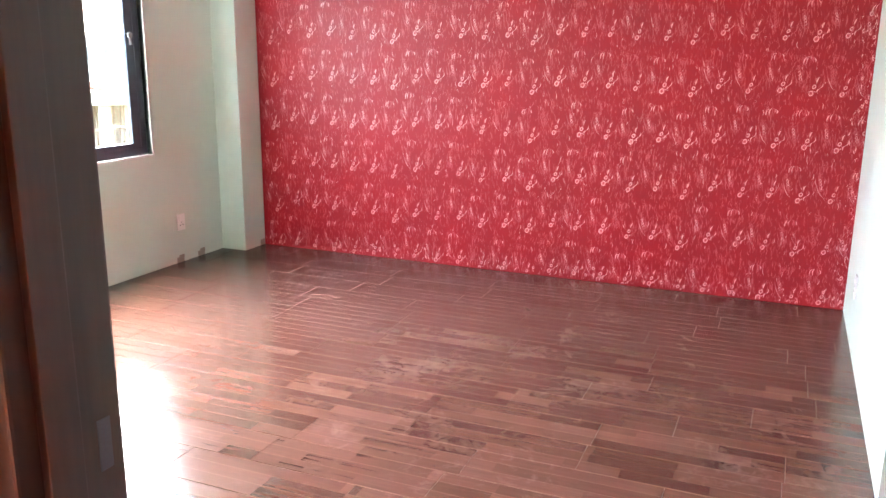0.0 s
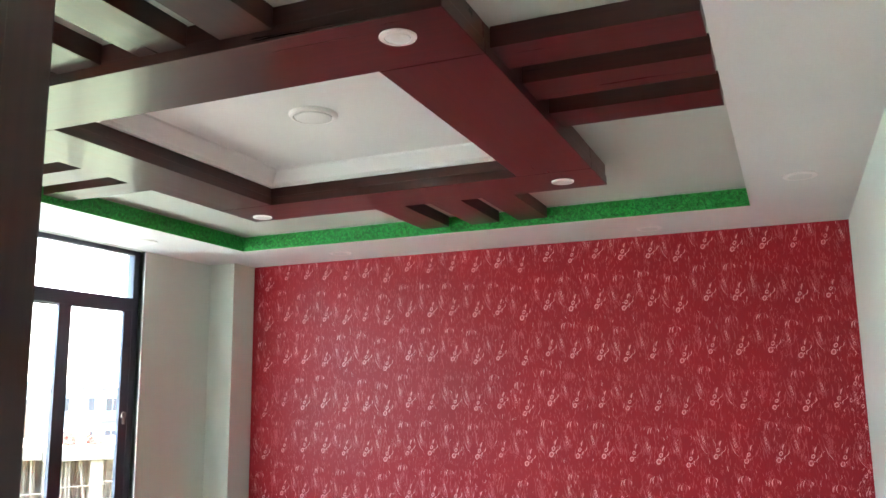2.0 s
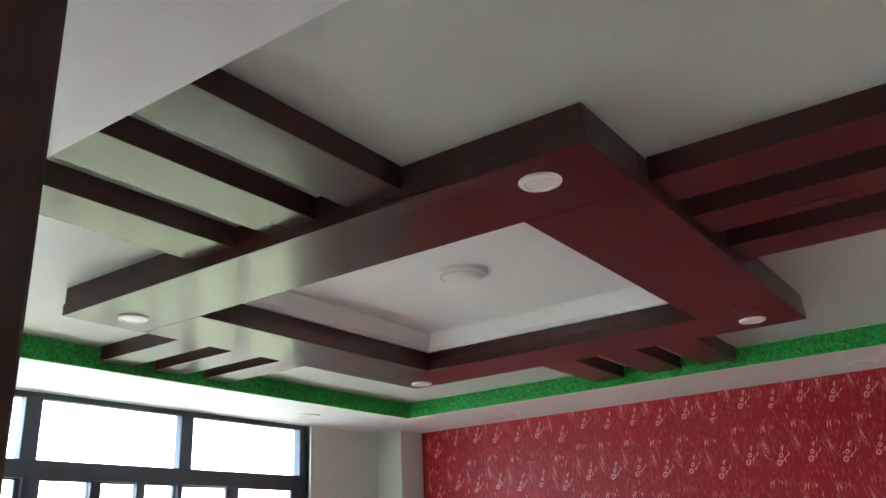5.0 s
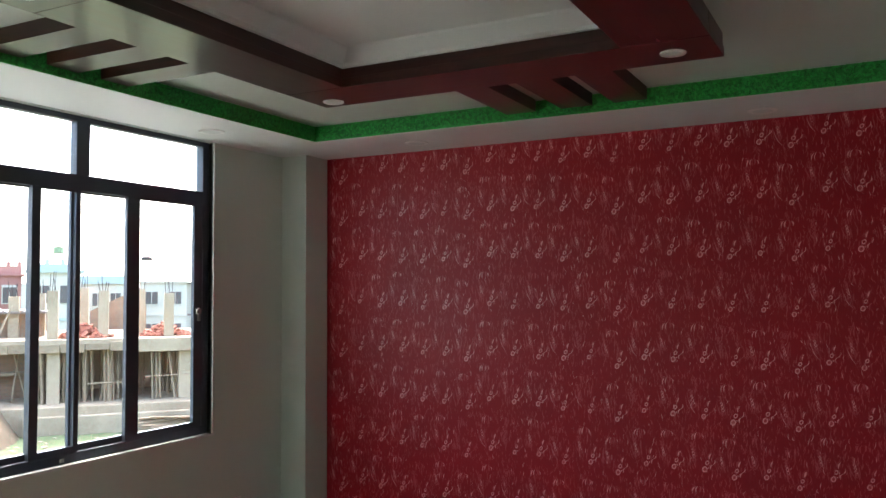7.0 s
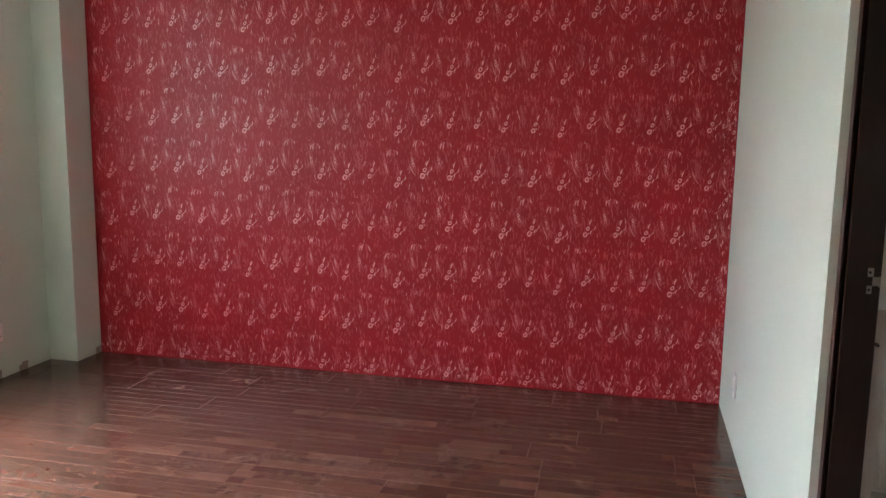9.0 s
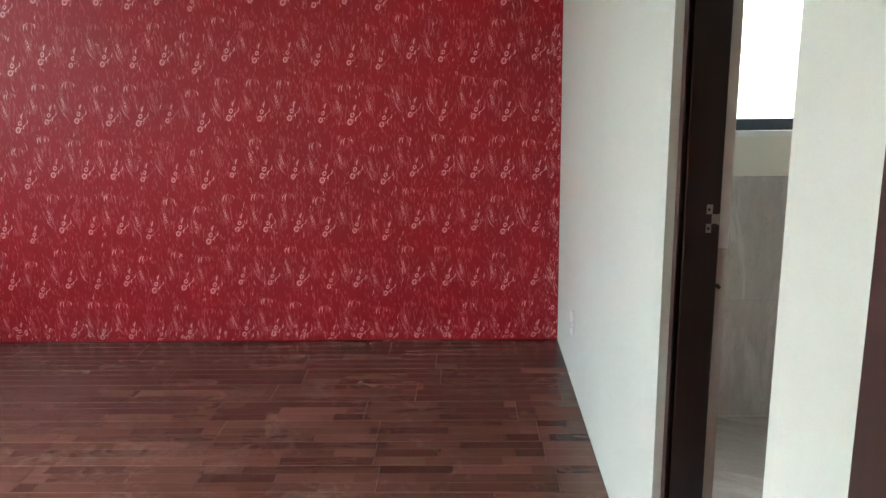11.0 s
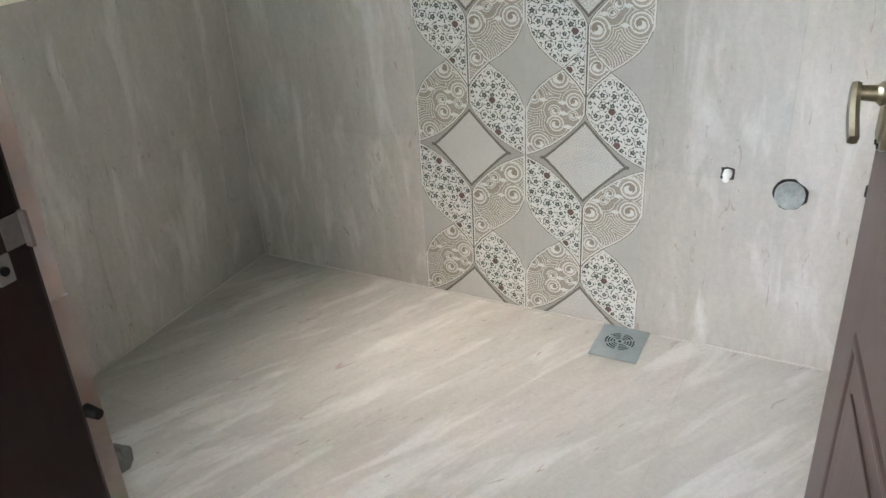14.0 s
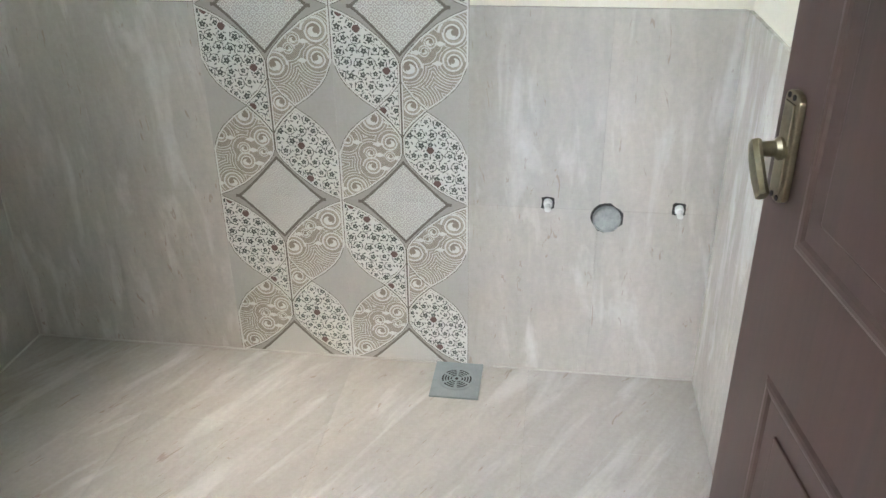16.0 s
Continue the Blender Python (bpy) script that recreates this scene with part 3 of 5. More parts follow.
def round_plate(x, r, ys, z0, z1):
    """An upright plate with arched ends and softened edges."""
    bm = bmesh.new()
    ring = []
    for i in range(13):
        a = math.pi * i / 12
        ring.append((x + r * math.cos(a), z1 - r * 0.6 + r * 0.6 * math.sin(a)))
    for i in range(13):
        a = math.pi + math.pi * i / 12
        ring.append((x + r * math.cos(a), z0 + r * 0.6 + r * 0.6 * math.sin(a)))
    f = bm.faces.new([bm.verts.new((px, ys[0], pz)) for px, pz in ring])
    ext = bmesh.ops.extrude_face_region(bm, geom=[f])
    bmesh.ops.translate(bm, verts=[v for v in ext["geom"] if isinstance(v, bmesh.types.BMVert)], vec=(0, ys[1] - ys[0], 0))
    rims = [e for e in bm.edges if abs(e.verts[0].co.y - e.verts[1].co.y) < 1e-6]
    bmesh.ops.bevel(bm, geom=rims, offset=0.002, segments=2, affect="EDGES", profile=0.6)
    return bm


def lever_handle(door, m, x, z, face, droop, length, plate_h, plate_w=0.036, low=0.62, reach=0.034):
    """A lever on a long plate; low is the share of the plate below the lever, reach the length of the neck."""
    y, o = (0.0, 1) if face > 0 else (-0.035, -1)
    ys = sorted((y, y + o * 0.008))
    plate = part("handle_plate", moved(round_plate(x, plate_w / 2, ys, z - plate_h * low, z + plate_h * (1 - low)), m), BRASS, door, "antique brass handle plate")
    ridge = sorted((y + o * 0.008, y + o * 0.0105))
    part("plate_ridge", moved(boxed((x - plate_w * 0.3, x + plate_w * 0.3, *ridge, z - plate_h * (low - 0.1), z + plate_h * (0.9 - low)), bevel=0.001), m), BRASS, plate)
    for dz in (plate_h * (0.95 - low), -plate_h * (low - 0.05)):
        for dx in (-0.006, 0.007):
            bm = bmesh.new()
            cyl(bm, (x + dx, y + o * 0.007, z + dz), (x + dx, y + o * 0.0095, z + dz), 0.0032, n=10)
            part("screw", moved(bm, m), BLACK, plate)
    bm = bmesh.new()
    lathe(bm, (x, y + o * 0.008, z), (0, o, 0), [(0.013, 0), (0.013, 0.006), (0.009, 0.010), (0.008, reach), (0.010, reach + 0.006)], 18)
    part("neck", moved(bm, m), BRASS, plate, smooth=True)
    a = Vector((x + 0.006, y + o * (reach + 0.012), z + 0.006))
    b = a + Vector((-length, 0, -droop))
    bm = bmesh.new()
    along = (b - a).normalized()
    up = Vector((along.z, 0, -along.x))
    n = 8
    rings = []
    for i in range(n + 1):
        f = i / n
        c = a.lerp(b, f) + Vector((0, o * 0.0015 * math.sin(f * 3.1), 0))
        hw = 0.0095 + 0.0035 * math.sin(f * 3.0)
        rings.append([bm.verts.new(c + up * (hw * s) + Vector((0, o * d, 0))) for s, d in ((-1, 0), (-0.7, 0.005), (0.7, 0.005), (1, 0), (0.7, -0.005), (-0.7, -0.005))])
    for r, s in zip(rings, rings[1:]):
        for i in range(6):
            bm.faces.new((r[i], r[(i + 1) % 6], s[(i + 1) % 6], s[i]))
    bm.faces.new(rings[0][::-1])
    bm.faces.new(rings[-1])
    part("lever", moved(bm, m), BRASS, plate, smooth=True)
    return plate


def bath_door():
    frame = structure("door_frame_1", boxed((0.032, 0.108, BD1 - 0.033, BD1, 0.0, 1.733), (0.032, 0.108, BD0, BD0 + 0.033, 0.0, 1.733), (0.032, 0.108, BD0 + 0.033, BD1 - 0.033, 1.70, 1.733), bevel=0.003),
                      JAMB, "dark brown timber door frame of the bathroom", "door frame")
    for y0, y1 in ((BD1 - 0.03, BD1), (BD0, BD0 + 0.03)):
        bm = bmesh.new()
        for k, (xa, d) in enumerate(((0.020, 0.0), (0.024, 0.007), (0.028, 0.013))):
            box(bm, xa, 0.0325, y0, y1 - d if y0 < -2.3 else y1, 0, 1.733)
        part("trim", bm, timber("trim_timber", (0.024, 0.011, 0.009), (0.055, 0.024, 0.020), "z", (0.4, 0.55), 0.0), frame, "reddish brown moulded edge")
    strike = part("strike_plate", moved(strike_shape(), Matrix.Translation((0.088, BD1 - 0.033, 0.978)) @ Matrix.Scale(0.8, 4)), STEEL, frame, "steel strike plate with screw holes")
    for dz in (0.0215, -0.0195):
        bm = bmesh.new()
        cyl(bm, (0.083, BD1 - 0.0365, 0.978 + dz), (0.083, BD1 - 0.0347, 0.978 + dz), 0.003, n=12)
        part("screw_hole", bm, BLACK, strike)
    bm = bmesh.new()
    cyl(bm, (0.112, BD1 - 0.028, 0.83), (0.112, BD1 - 0.041, 0.83), 0.005, 0.004, 12)
    part("rubber_stop", bm, BLACK, frame, smooth=True)
    door = structure("door_1", boxed((0.108, 0.116, BD0 + 0.034, BD0 + 0.050, 0.15, 0.25), (0.108, 0.116, BD0 + 0.034, BD0 + 0.050, 1.45, 1.53)), STEEL, "dark brown panelled bathroom door standing open inward", "door")
    m = leaf_matrix((0.118, BD0 + 0.045, 0.0), 8.3)
    door_leaf(door, m, 0.70, 1.692, (1, -1), ((0.10, 0.60, 0.82, 1.60), (0.10, 0.60, 0.14, 0.655)), WOOD_Z)
    lever_handle(door, m, 0.653, 0.914, 1, 0.045, 0.045, 0.126, 0.038, 0.49, 0.026)
    lever_handle(door, m, 0.652, 0.957, -1, 0.01, 0.09, 0.135)


def strike_shape():
    bm = boxed((-0.012, 0.004, -0.0022, 0.0, 0.014, 0.040), (-0.012, 0.002, -0.0022, 0.0, -0.036, -0.012), (0.002, 0.020, -0.0022, 0.0, -0.012, 0.014), bevel=0.001, seg=2)
    box(bm, 0.018, 0.021, -0.010, -0.0023, -0.014, 0.016)
    return bm


GRID["unit"] = UNIT_B
bath_door()
GRID["unit"] = 1.0


def main_door():
    frame = structure("door_frame_2", boxed((MD0, -1.052, NO, NY, 0.0, 2.36), (MD1 - 0.068, MD1, NO, NY, 0.0, 2.36), (-1.052, MD1 - 0.068, NO, NY, 2.30, 2.36), bevel=0.004),
                      WOOD_Z, "dark brown timber frame of the room doorway", "door frame")
    for x0, x1 in ((MD0 - 0.045, MD0 + 0.03), (MD1 - 0.03, MD1 + 0.045)):
        part("architrave", boxed((x0, x1, NO - 0.032, NO - 0.0125, 0, 2.40), bevel=0.005), WOOD_Z, frame)
    part("stop_bead", boxed((-1.053, -1.041, NO + 0.03, NO + 0.075, 0, 2.30), bevel=0.002), WOOD_Z, frame)
    for z in (0.55, 1.02):
        part("keeper", boxed((-1.0525, -1.0505, NY - 0.036, NY - 0.018, z, z + 0.06), bevel=0.0006), ALU, frame)
    door = structure("door_2", boxed((MD1 - 0.07, MD1 - 0.062, NY + 0.001, NY + 0.02, 0.2, 0.3), (MD1 - 0.07, MD1 - 0.062, NY + 0.001, NY + 0.02, 1.7, 1.8)), STEEL, "dark brown panelled room door standing open against the wall", "door")
    m = leaf_matrix((MD1 - 0.068, NY + 0.004, 0.0), 89.0)
    door_leaf(door, m, 0.89, 2.28, (1, -1), ((0.12, 0.75, 0.90, 2.14), (0.12, 0.75, 0.15, 0.72)), WOOD_Z)
    plate = lever_handle(door, m, 0.84, 1.0, 1, 0.02, 0.10, 0.23, 0.044)
    lever_handle(door, m, 0.84, 1.0, -1, 0.01, 0.08, 0.2, 0.044)
    # key in the lock with a ring and a dark fob
    bm = bmesh.new()
    cyl(bm, (0.84, 0.008, 0.925), (0.84, 0.045, 0.925), 0.003, n=10)
    lathe(bm, (0.84, 0.045, 0.925), (0, 1, 0), [(0.004, 0), (0.011, 0.004), (0.012, 0.014), (0.005, 0.022)], 16)
    part("key", moved(bm, m), STEEL, plate, "steel key left in the lock", smooth=True)
    bm = bmesh.new()
    k = 20
    for i in range(k):
        a0, a1 = 2 * math.pi * i / k, 2 * math.pi * (i + 1) / k
        cyl(bm, (0.84 + 0.014 * math.cos(a0), 0.062, 0.905 + 0.014 * math.sin(a0)), (0.84 + 0.014 * math.cos(a1), 0.062, 0.905 + 0.014 * math.sin(a1)), 0.0014, n=6, caps=False)
    part("key_ring", moved(bm, m), STEEL, plate, smooth=True)
    bm = bmesh.new()
    lathe(bm, (0.84, 0.058, 0.872), (0, 1, 0), [(0.014, 0), (0.019, 0.003), (0.019, 0.007), (0.014, 0.010)], 20)
    part("key_fob", moved(bm, m), BLACK, plate, "round black key fob", smooth=True)
    part("spare_key", moved(boxed((0.837, 0.843, 0.061, 0.064, 0.79, 0.856), bevel=0.001), m), STEEL, plate)


main_door()


# ---- bathroom ----
GRID["unit"] = UNIT_B
BX0, BX1, BY0, BY1 = RX + 0.125, 1.622, -2.612, -0.855
TZ = 0.897
bath_back = structure("wall_bath_back", boxed((BX1, BX1 + 0.12, BY0 - 0.12, BY1 + 0.12, -0.15, 2.5)), CREAM, "bathroom end wall, tiled below and painted cream above")
# window opening, its unseen left and top enlarged to bring in more light
BWX0, BWX1, BWZ0, BWZ1 = 0.20, 1.03, 1.055, 1.85
bath_left = structure("wall_bath_window", boxed((BX0, BX1, BY1, BY1 + 0.12, -0.15, BWZ0), (BX0, BX1, BY1, BY1 + 0.12, BWZ1, 2.5), (BX0, BWX0, BY1, BY1 + 0.12, BWZ0, BWZ1),
                      (BWX1, BX1, BY1, BY1 + 0.12, BWZ0, BWZ1)), CREAM, "bathroom side wall with a small window, tiled below")
bath_right = structure("wall_bath_side", boxed((BX0, BX1, BY0 - 0.12, BY0, -0.15, 2.5)), CREAM, "bathroom side wall behind the open door")
structure("ceiling_bath", boxed((BX0, BX1, BY0, BY1, 2.17, 2.25)), CEIL, "plain white bathroom ceiling", "ceiling")
bath_floor = structure("floor_bath", boxed((RX, BX1 + 0.1, BY0 - 0.1, BY1 + 0.1, -0.15, -0.006)), GROUT_B, "bathroom floor of beige marbled tiles", "floor")


def bath_window():
    w = structure("window_2", boxed((BWX0 - 0.03, BWX1 + 0.035, BY1 - 0.012, BY1 + 0.06, BWZ0 - 0.018, BWZ0)), CEIL, "small dark aluminium bathroom window with a white sill", "window")
    part("window_reveal", boxed((BWX1, BWX1 + 0.035, BY1 - 0.010, BY1 + 0.06, BWZ0, BWZ1)), CEIL, w)
    y0, y1 = BY1 + 0.02, BY1 + 0.06
    for d in ((BWX0, BWX1, BWZ0, BWZ0 + 0.04), (BWX0, BWX1, BWZ1 - 0.04, BWZ1), (BWX0, BWX0 + 0.04, BWZ0 + 0.04, BWZ1 - 0.04), (BWX1 - 0.04, BWX1, BWZ0 + 0.04, BWZ1 - 0.04)):
        part("window_frame", boxed((d[0], d[1], y0, y1, d[2], d[3]), bevel=0.003), ALU, w)
    for a, b in ((BWX0 + 0.036, BWX1 - 0.036),):
        g = part("pane", boxed((a, b, y0 + 0.018, y0 + 0.022, BWZ0 + 0.036, BWZ1 - 0.036)), GLASS, w)
        g.visible_shadow = False


bath_window()


def floor_drain():
    x, y = 1.541, -2.025
    d = thing("floor_drain", (x, y, 0), "square grey plastic floor drain with a round slotted grate", "drain")
    part("plate", boxed((x - 0.073, x + 0.073, y - 0.06, y + 0.06, -0.004, 0.004), bevel=0.002), DRAINM, d)
    bm = bmesh.new()
    lathe(bm, (x, y, 0.0035), (0, 0, 1), [(0.045, 0), (0.045, 0.0014), (0.042, 0.002), (0.01, 0.002)], 36)
    part("grate", bm, DRAINM, d, smooth=True)
    for r in (0.014, 0.021, 0.028, 0.035):
        for q in range(6):
            bm = bmesh.new()
            a0 = q * math.pi / 3 + 0.12
            pts = [a0 + (math.pi / 3 - 0.24) * i / 6 for i in range(7)]
            ins = [bm.verts.new((x + (r - 0.0018) * math.cos(a), y + (r - 0.0018) * math.sin(a), 0.0062)) for a in pts]
            out = [bm.verts.new((x + (r + 0.0018) * math.cos(a), y + (r + 0.0018) * math.sin(a), 0.0062)) for a in pts]
            for i in range(6):
                bm.faces.new((ins[i], out[i], out[i + 1], ins[i + 1]))
            part("slot", bm, BLACK, d)
    bm = bmesh.new()
    cyl(bm, (x, y, 0.005), (x, y, 0.0068), 0.004, n=12)
    part("screw", bm, BLACK, d)


def floor_outlet():
    x, y = 0.68, -1.135
    o = thing("floor_outlet", (x, y, 0), "roughly cemented round outlet hole in the bathroom floor", "floor outlet")
    rng = random.Random(3)
    bm = bmesh.new()
    n = 28
    prev = None
    for r, z in ((0.066, 0.001), (0.060, 0.008), (0.047, 0.010), (0.042, 0.003), (0.02, 0.0035)):
        ring = [bm.verts.new((x + r * (1 + rng.uniform(-0.06, 0.06)) * math.cos(2 * math.pi * i / n), y + r * (1 + rng.uniform(-0.06, 0.06)) * math.sin(2 * math.pi * i / n), z + rng.uniform(-0.001, 0.001))) for i in range(n)]
        if prev:
            for i in range(n):
                bm.faces.new((prev[i], prev[(i + 1) % n], ring[(i + 1) % n], ring[i]))
        prev = ring
    bm.faces.new(prev)
    part("cement_ring", bm, CEMENT, o, smooth=True)


floor_drain()
floor_outlet()


def ragged_hole(y, z, r, seed, square=False):
    rng = random.Random(seed)
    bm = bmesh.new()
    n = 18
    vs = []
    for i in range(n):
        a = 2 * math.pi * i / n
        k = r * (1 + rng.uniform(-0.05, 0.12))
        if square:
            k = r / max(abs(math.cos(a)), abs(math.sin(a))) * (1 + rng.uniform(-0.06, 0.08))
        vs.append(bm.verts.new((BX1 - 0.0105, y + k * math.cos(a), z + k * math.sin(a))))
    f = bm.faces.new(vs)
    ext = bmesh.ops.extrude_face_region(bm, geom=[f])
    bmesh.ops.translate(bm, verts=[v for v in ext["geom"] if isinstance(v, bmesh.types.BMVert)], vec=(0.006, 0, 0))
    return bm


def water_point(y, z, name, label):
    w = thing(name, (BX1, y, z), label, "pipe outlet", "basin water points")
    part("cut_hole", ragged_hole(y, z, 0.0145, int(abs(y) * 100), True), BLACK, w)
    bm = bmesh.new()
    lathe(bm, (BX1 - 0.009, y, z + 0.002), (-1, 0, -0.25), [(0.010, 0), (0.010, 0.012), (0.007, 0.014), (0.007, 0.03), (0.0045, 0.031)], 10)
    part("plug", bm, PLASTIC, w, smooth=True)


water_point(-2.227, 0.462, "pipe_outlet", "white plastic plugged water outlet in the tiled wall")
water_point(-2.518, 0.460, "pipe_outlet", "white plastic plugged water outlet in the tiled wall")


def waste_pipe():
    y, z = -2.361, 0.430
    w = thing("waste_pipe", (BX1, y, z), "grey plastic waste pipe end in a rough tile hole", "waste pipe")
    part("cut_hole", ragged_hole(y, z, 0.035, 5), BLACK, w)
    bm = bmesh.new()
    lathe(bm, (BX1 - 0.009, y, z), (-1, 0, 0), [(0.0315, 0), (0.0315, 0.009), (0.029, 0.010), (0.0285, 0.006), (0.01, 0.0055)], 32)
    part("pipe_end", bm, PVC, w, smooth=True)


waste_pipe()


GRID["unit"] = 1.0


# ---- outside, seen through the window ----
GZ = -3.45
structure("ground", boxed((-900, 900, -900, 900, GZ - 0.5, GZ)), LAWN, "rough grass and bare earth around the building", "ground")
EYE = Vector((-0.55, -4.8, 0))


def out(bearing, dist, z=GZ):
    """A point outside, by bearing in degrees west of north and distance from the room's doorway."""
    a = radians(bearing)
    return Vector((EYE.x - dist * math.sin(a), EYE.y + dist * math.cos(a), z))


def outdoor_frame(bearing, dist):
    """A frame at that point whose x runs to the right as seen from the window and whose y runs away."""
    return Matrix.Translation(out(bearing, dist)) @ Matrix.Rotation(radians(bearing), 4, "Z")


def house(bearing, dist, w, d, h, wall_mat, roof_mat, label, floors=2, wins=3, parapet=0.0, posts=0):
    """A flat-roofed house that faces the window; parapet is the height of the wall round its roof, posts the stubs on it."""
    m = outdoor_frame(bearing, dist)
    ob = thing("house", m.translation, label, "house", "houses beyond the building site")
    part("wall", moved(boxed((-w / 2, w / 2, 0, d, 0, h)), m), wall_mat, ob)
    bm = boxed((-w / 2 - 0.25, w / 2 + 0.25, -0.25, d + 0.25, h, h + 0.16))
    if parapet:
        box(bm, -w / 2, w / 2, 0, 0.15, h + 0.162, h + parapet)
    part("roof", moved(bm, m), roof_mat, ob)
    for i in range(posts):
        x = -w / 2 + 0.15 + (w - 0.3) * i / max(1, posts - 1)
        part("roof_post", moved(boxed((x - 0.13, x + 0.13, -0.02, 0.2, h + parapet - 0.05, h + parapet + 0.32)), m), roof_mat, ob)
    fh = h / floors
    for f in range(floors):
        if f:
            part("floor_band", moved(boxed((-w / 2 - 0.05, w / 2 + 0.05, -0.12, -0.005, f * fh - 0.12, f * fh + 0.06)), m), roof_mat, ob)
        for i in range(wins):
            x = -w / 2 + w * (i + 0.5) / wins
            z0 = f * fh + fh * 0.34
            k = min(0.6, w / wins * 0.34)
            win = part("window", moved(boxed((x - k, x + k, -0.06, 0.02, z0 - 0.08, z0 + fh * 0.44)), m), PALE, ob)
            for a, b in ((-k + 0.08, -0.03), (0.03, k - 0.08)):
                part("pane", moved(boxed((x + a, x + b, -0.09, -0.061, z0, z0 + fh * 0.38)), m), DARKPANE, win)
    return ob, m


def roof_tank(ob, m, x, y, h, z0, z1, r, mat, label):
    """A small plastic tank on a stand of four posts above a roof."""
    bm = bmesh.new()
    cyl(bm, (x, y, z0), (x, y, z1 - 0.12), r, n=16)
    cyl(bm, (x, y, z1 - 0.12), (x, y, z1), r, r * 0.45, 16)
    part("water_tank", moved(bm, m), mat, ob, label)
    bm = boxed((x - r, x + r, y - r, y + r, z0 - 0.06, z0))
    for a in (-1, 1):
        for b in (-1, 1):
            cyl(bm, (x + a * r * 0.8, y + b * r * 0.8, h), (x + a * r * 0.8, y + b * r * 0.8, z0 - 0.03), 0.04, n=6)
    part("tank_stand", moved(bm, m), RAW, ob)


PALE = mottled("white_render", (0.44, 0.40, 0.335), (0.56, 0.515, 0.44), 0.4, 6, (0.8, 0.9), 0.1)
PINK = mottled("pink_render", (0.31, 0.135, 0.11), (0.38, 0.18, 0.15), 0.4, 6, (0.8, 0.9), 0.1)
AQUA = mottled("aqua_render", (0.30, 0.36, 0.335), (0.37, 0.43, 0.40), 0.4, 6, (0.8, 0.9), 0.1)
TIN = mottled("tin_sheet", (0.13, 0.105, 0.09), (0.24, 0.20, 0.175), 0.6, 8, (0.5, 0.7), 0.1, 0.3)
DARKPANE = mottled("far_pane", (0.06, 0.052, 0.045), (0.11, 0.095, 0.085), 0.6, 8, (0.5, 0.65), 0.0)
TANKM = mottled("green_tank", (0.13, 0.18, 0.10), (0.17, 0.225, 0.13), 1.0, 8, (0.4, 0.5), 0.0)
LOOSE = mottled("loose_brick", (0.24, 0.085, 0.05), (0.36, 0.14, 0.09), 3.0, 20, (0.85, 0.95), 0.2)

house(56.9, 70, 4.7, 9, 6.2, PINK, PINK, "red-pink rendered house with stubs along its flat roof", 2, 3, 0.75, 7)
white_house, at = house(53.1, 62, 3.2, 8, 6.3, PALE, AQUA, "white house with aqua bands and a green tank on its roof", 2, 2, 0.6, 4)
roof_tank(white_house, at, 0.2, 3.0, 6.4, 7.75, 8.3, 0.36, TANKM, "green plastic water tank")
house(50.6, 75, 4.2, 8, 5.6, PALE, AQUA, "low white house with a pale blue band under the roof", 2, 3, 0.7, 0)
barred, at = house(46.6, 78, 4.0, 8, 5.7, PALE, PALE, "white house with dark barred windows behind the site", 2, 2, 0.0, 0)
roof_tank(barred, at, -1.5, 3.5, 5.85, 7.85, 8.2, 0.5, BLACK, "small dark tank on a stand")
house(61.5, 90, 9, 9, 5.2, PALE, TIN, "far white house with a low roof", 2, 3)
house(42.0, 80, 9, 10, 5.6, PALE, TIN, "far white house partly hidden by the wall", 2, 4)


def far_row():
    rng = random.Random(11)
    for i in range(16):
        b = 30 + i * 4.2 + rng.uniform(-1, 1)
        house(b, rng.uniform(130, 230), rng.uniform(8, 14), 9, rng.uniform(4.6, 6.2), rng.choice((PALE, PALE, PINK)), rng.choice((TIN, PALE)), "distant rendered house on the horizon", 2, 3)


far_row()


def brick_shed():
    m = outdoor_frame(58.5, 33)
    s = thing("brick_shed", m.translation, "long brown brick shed with a rusty sheet metal roof", "shed")
    part("wall", moved(boxed((-6.5, 2.7, 0, 3, 0, 4.3)), m), BRICK, s)
    bm = boxed((-7, 3.0, -0.5, 3.4, 4.3, 4.38))
    for i in range(18):
        box(bm, -7 + i * 0.56, -6.9 + i * 0.56, -0.52, 3.4, 4.382, 4.42)
    part("roof", moved(bm, m), TIN, s, "rusty corrugated sheet")
    for z, y in ((3.05, 0.35), (2.15, 0.6)):
        part("ledge", moved(boxed((-5.5, 2.6, -y, -0.003, z, z + 0.10), bevel=0.02), m), RAW, s)
    win = part("window", moved(boxed((-1.7, -0.85, -0.06, 0.02, 3.2, 4.1)), m), PALE, s)
    part("shutter", moved(boxed((-1.62, -0.93, -0.09, -0.061, 3.28, 4.02)), m), TANKM, win, "dull green window panel")
    rng = random.Random(14)
    for i in range(3):
        x = rng.uniform(-0.5, 2.4)
        bm = bmesh.new()
        cyl(bm, (x, -1.4, 1.0), (x + rng.uniform(-1.3, 1.3), -0.5, rng.uniform(3.2, 4.4)), 0.04, 0.03, 6)
        part("leaning_pole", moved(bm, m), BAMBOO, s)


brick_shed()


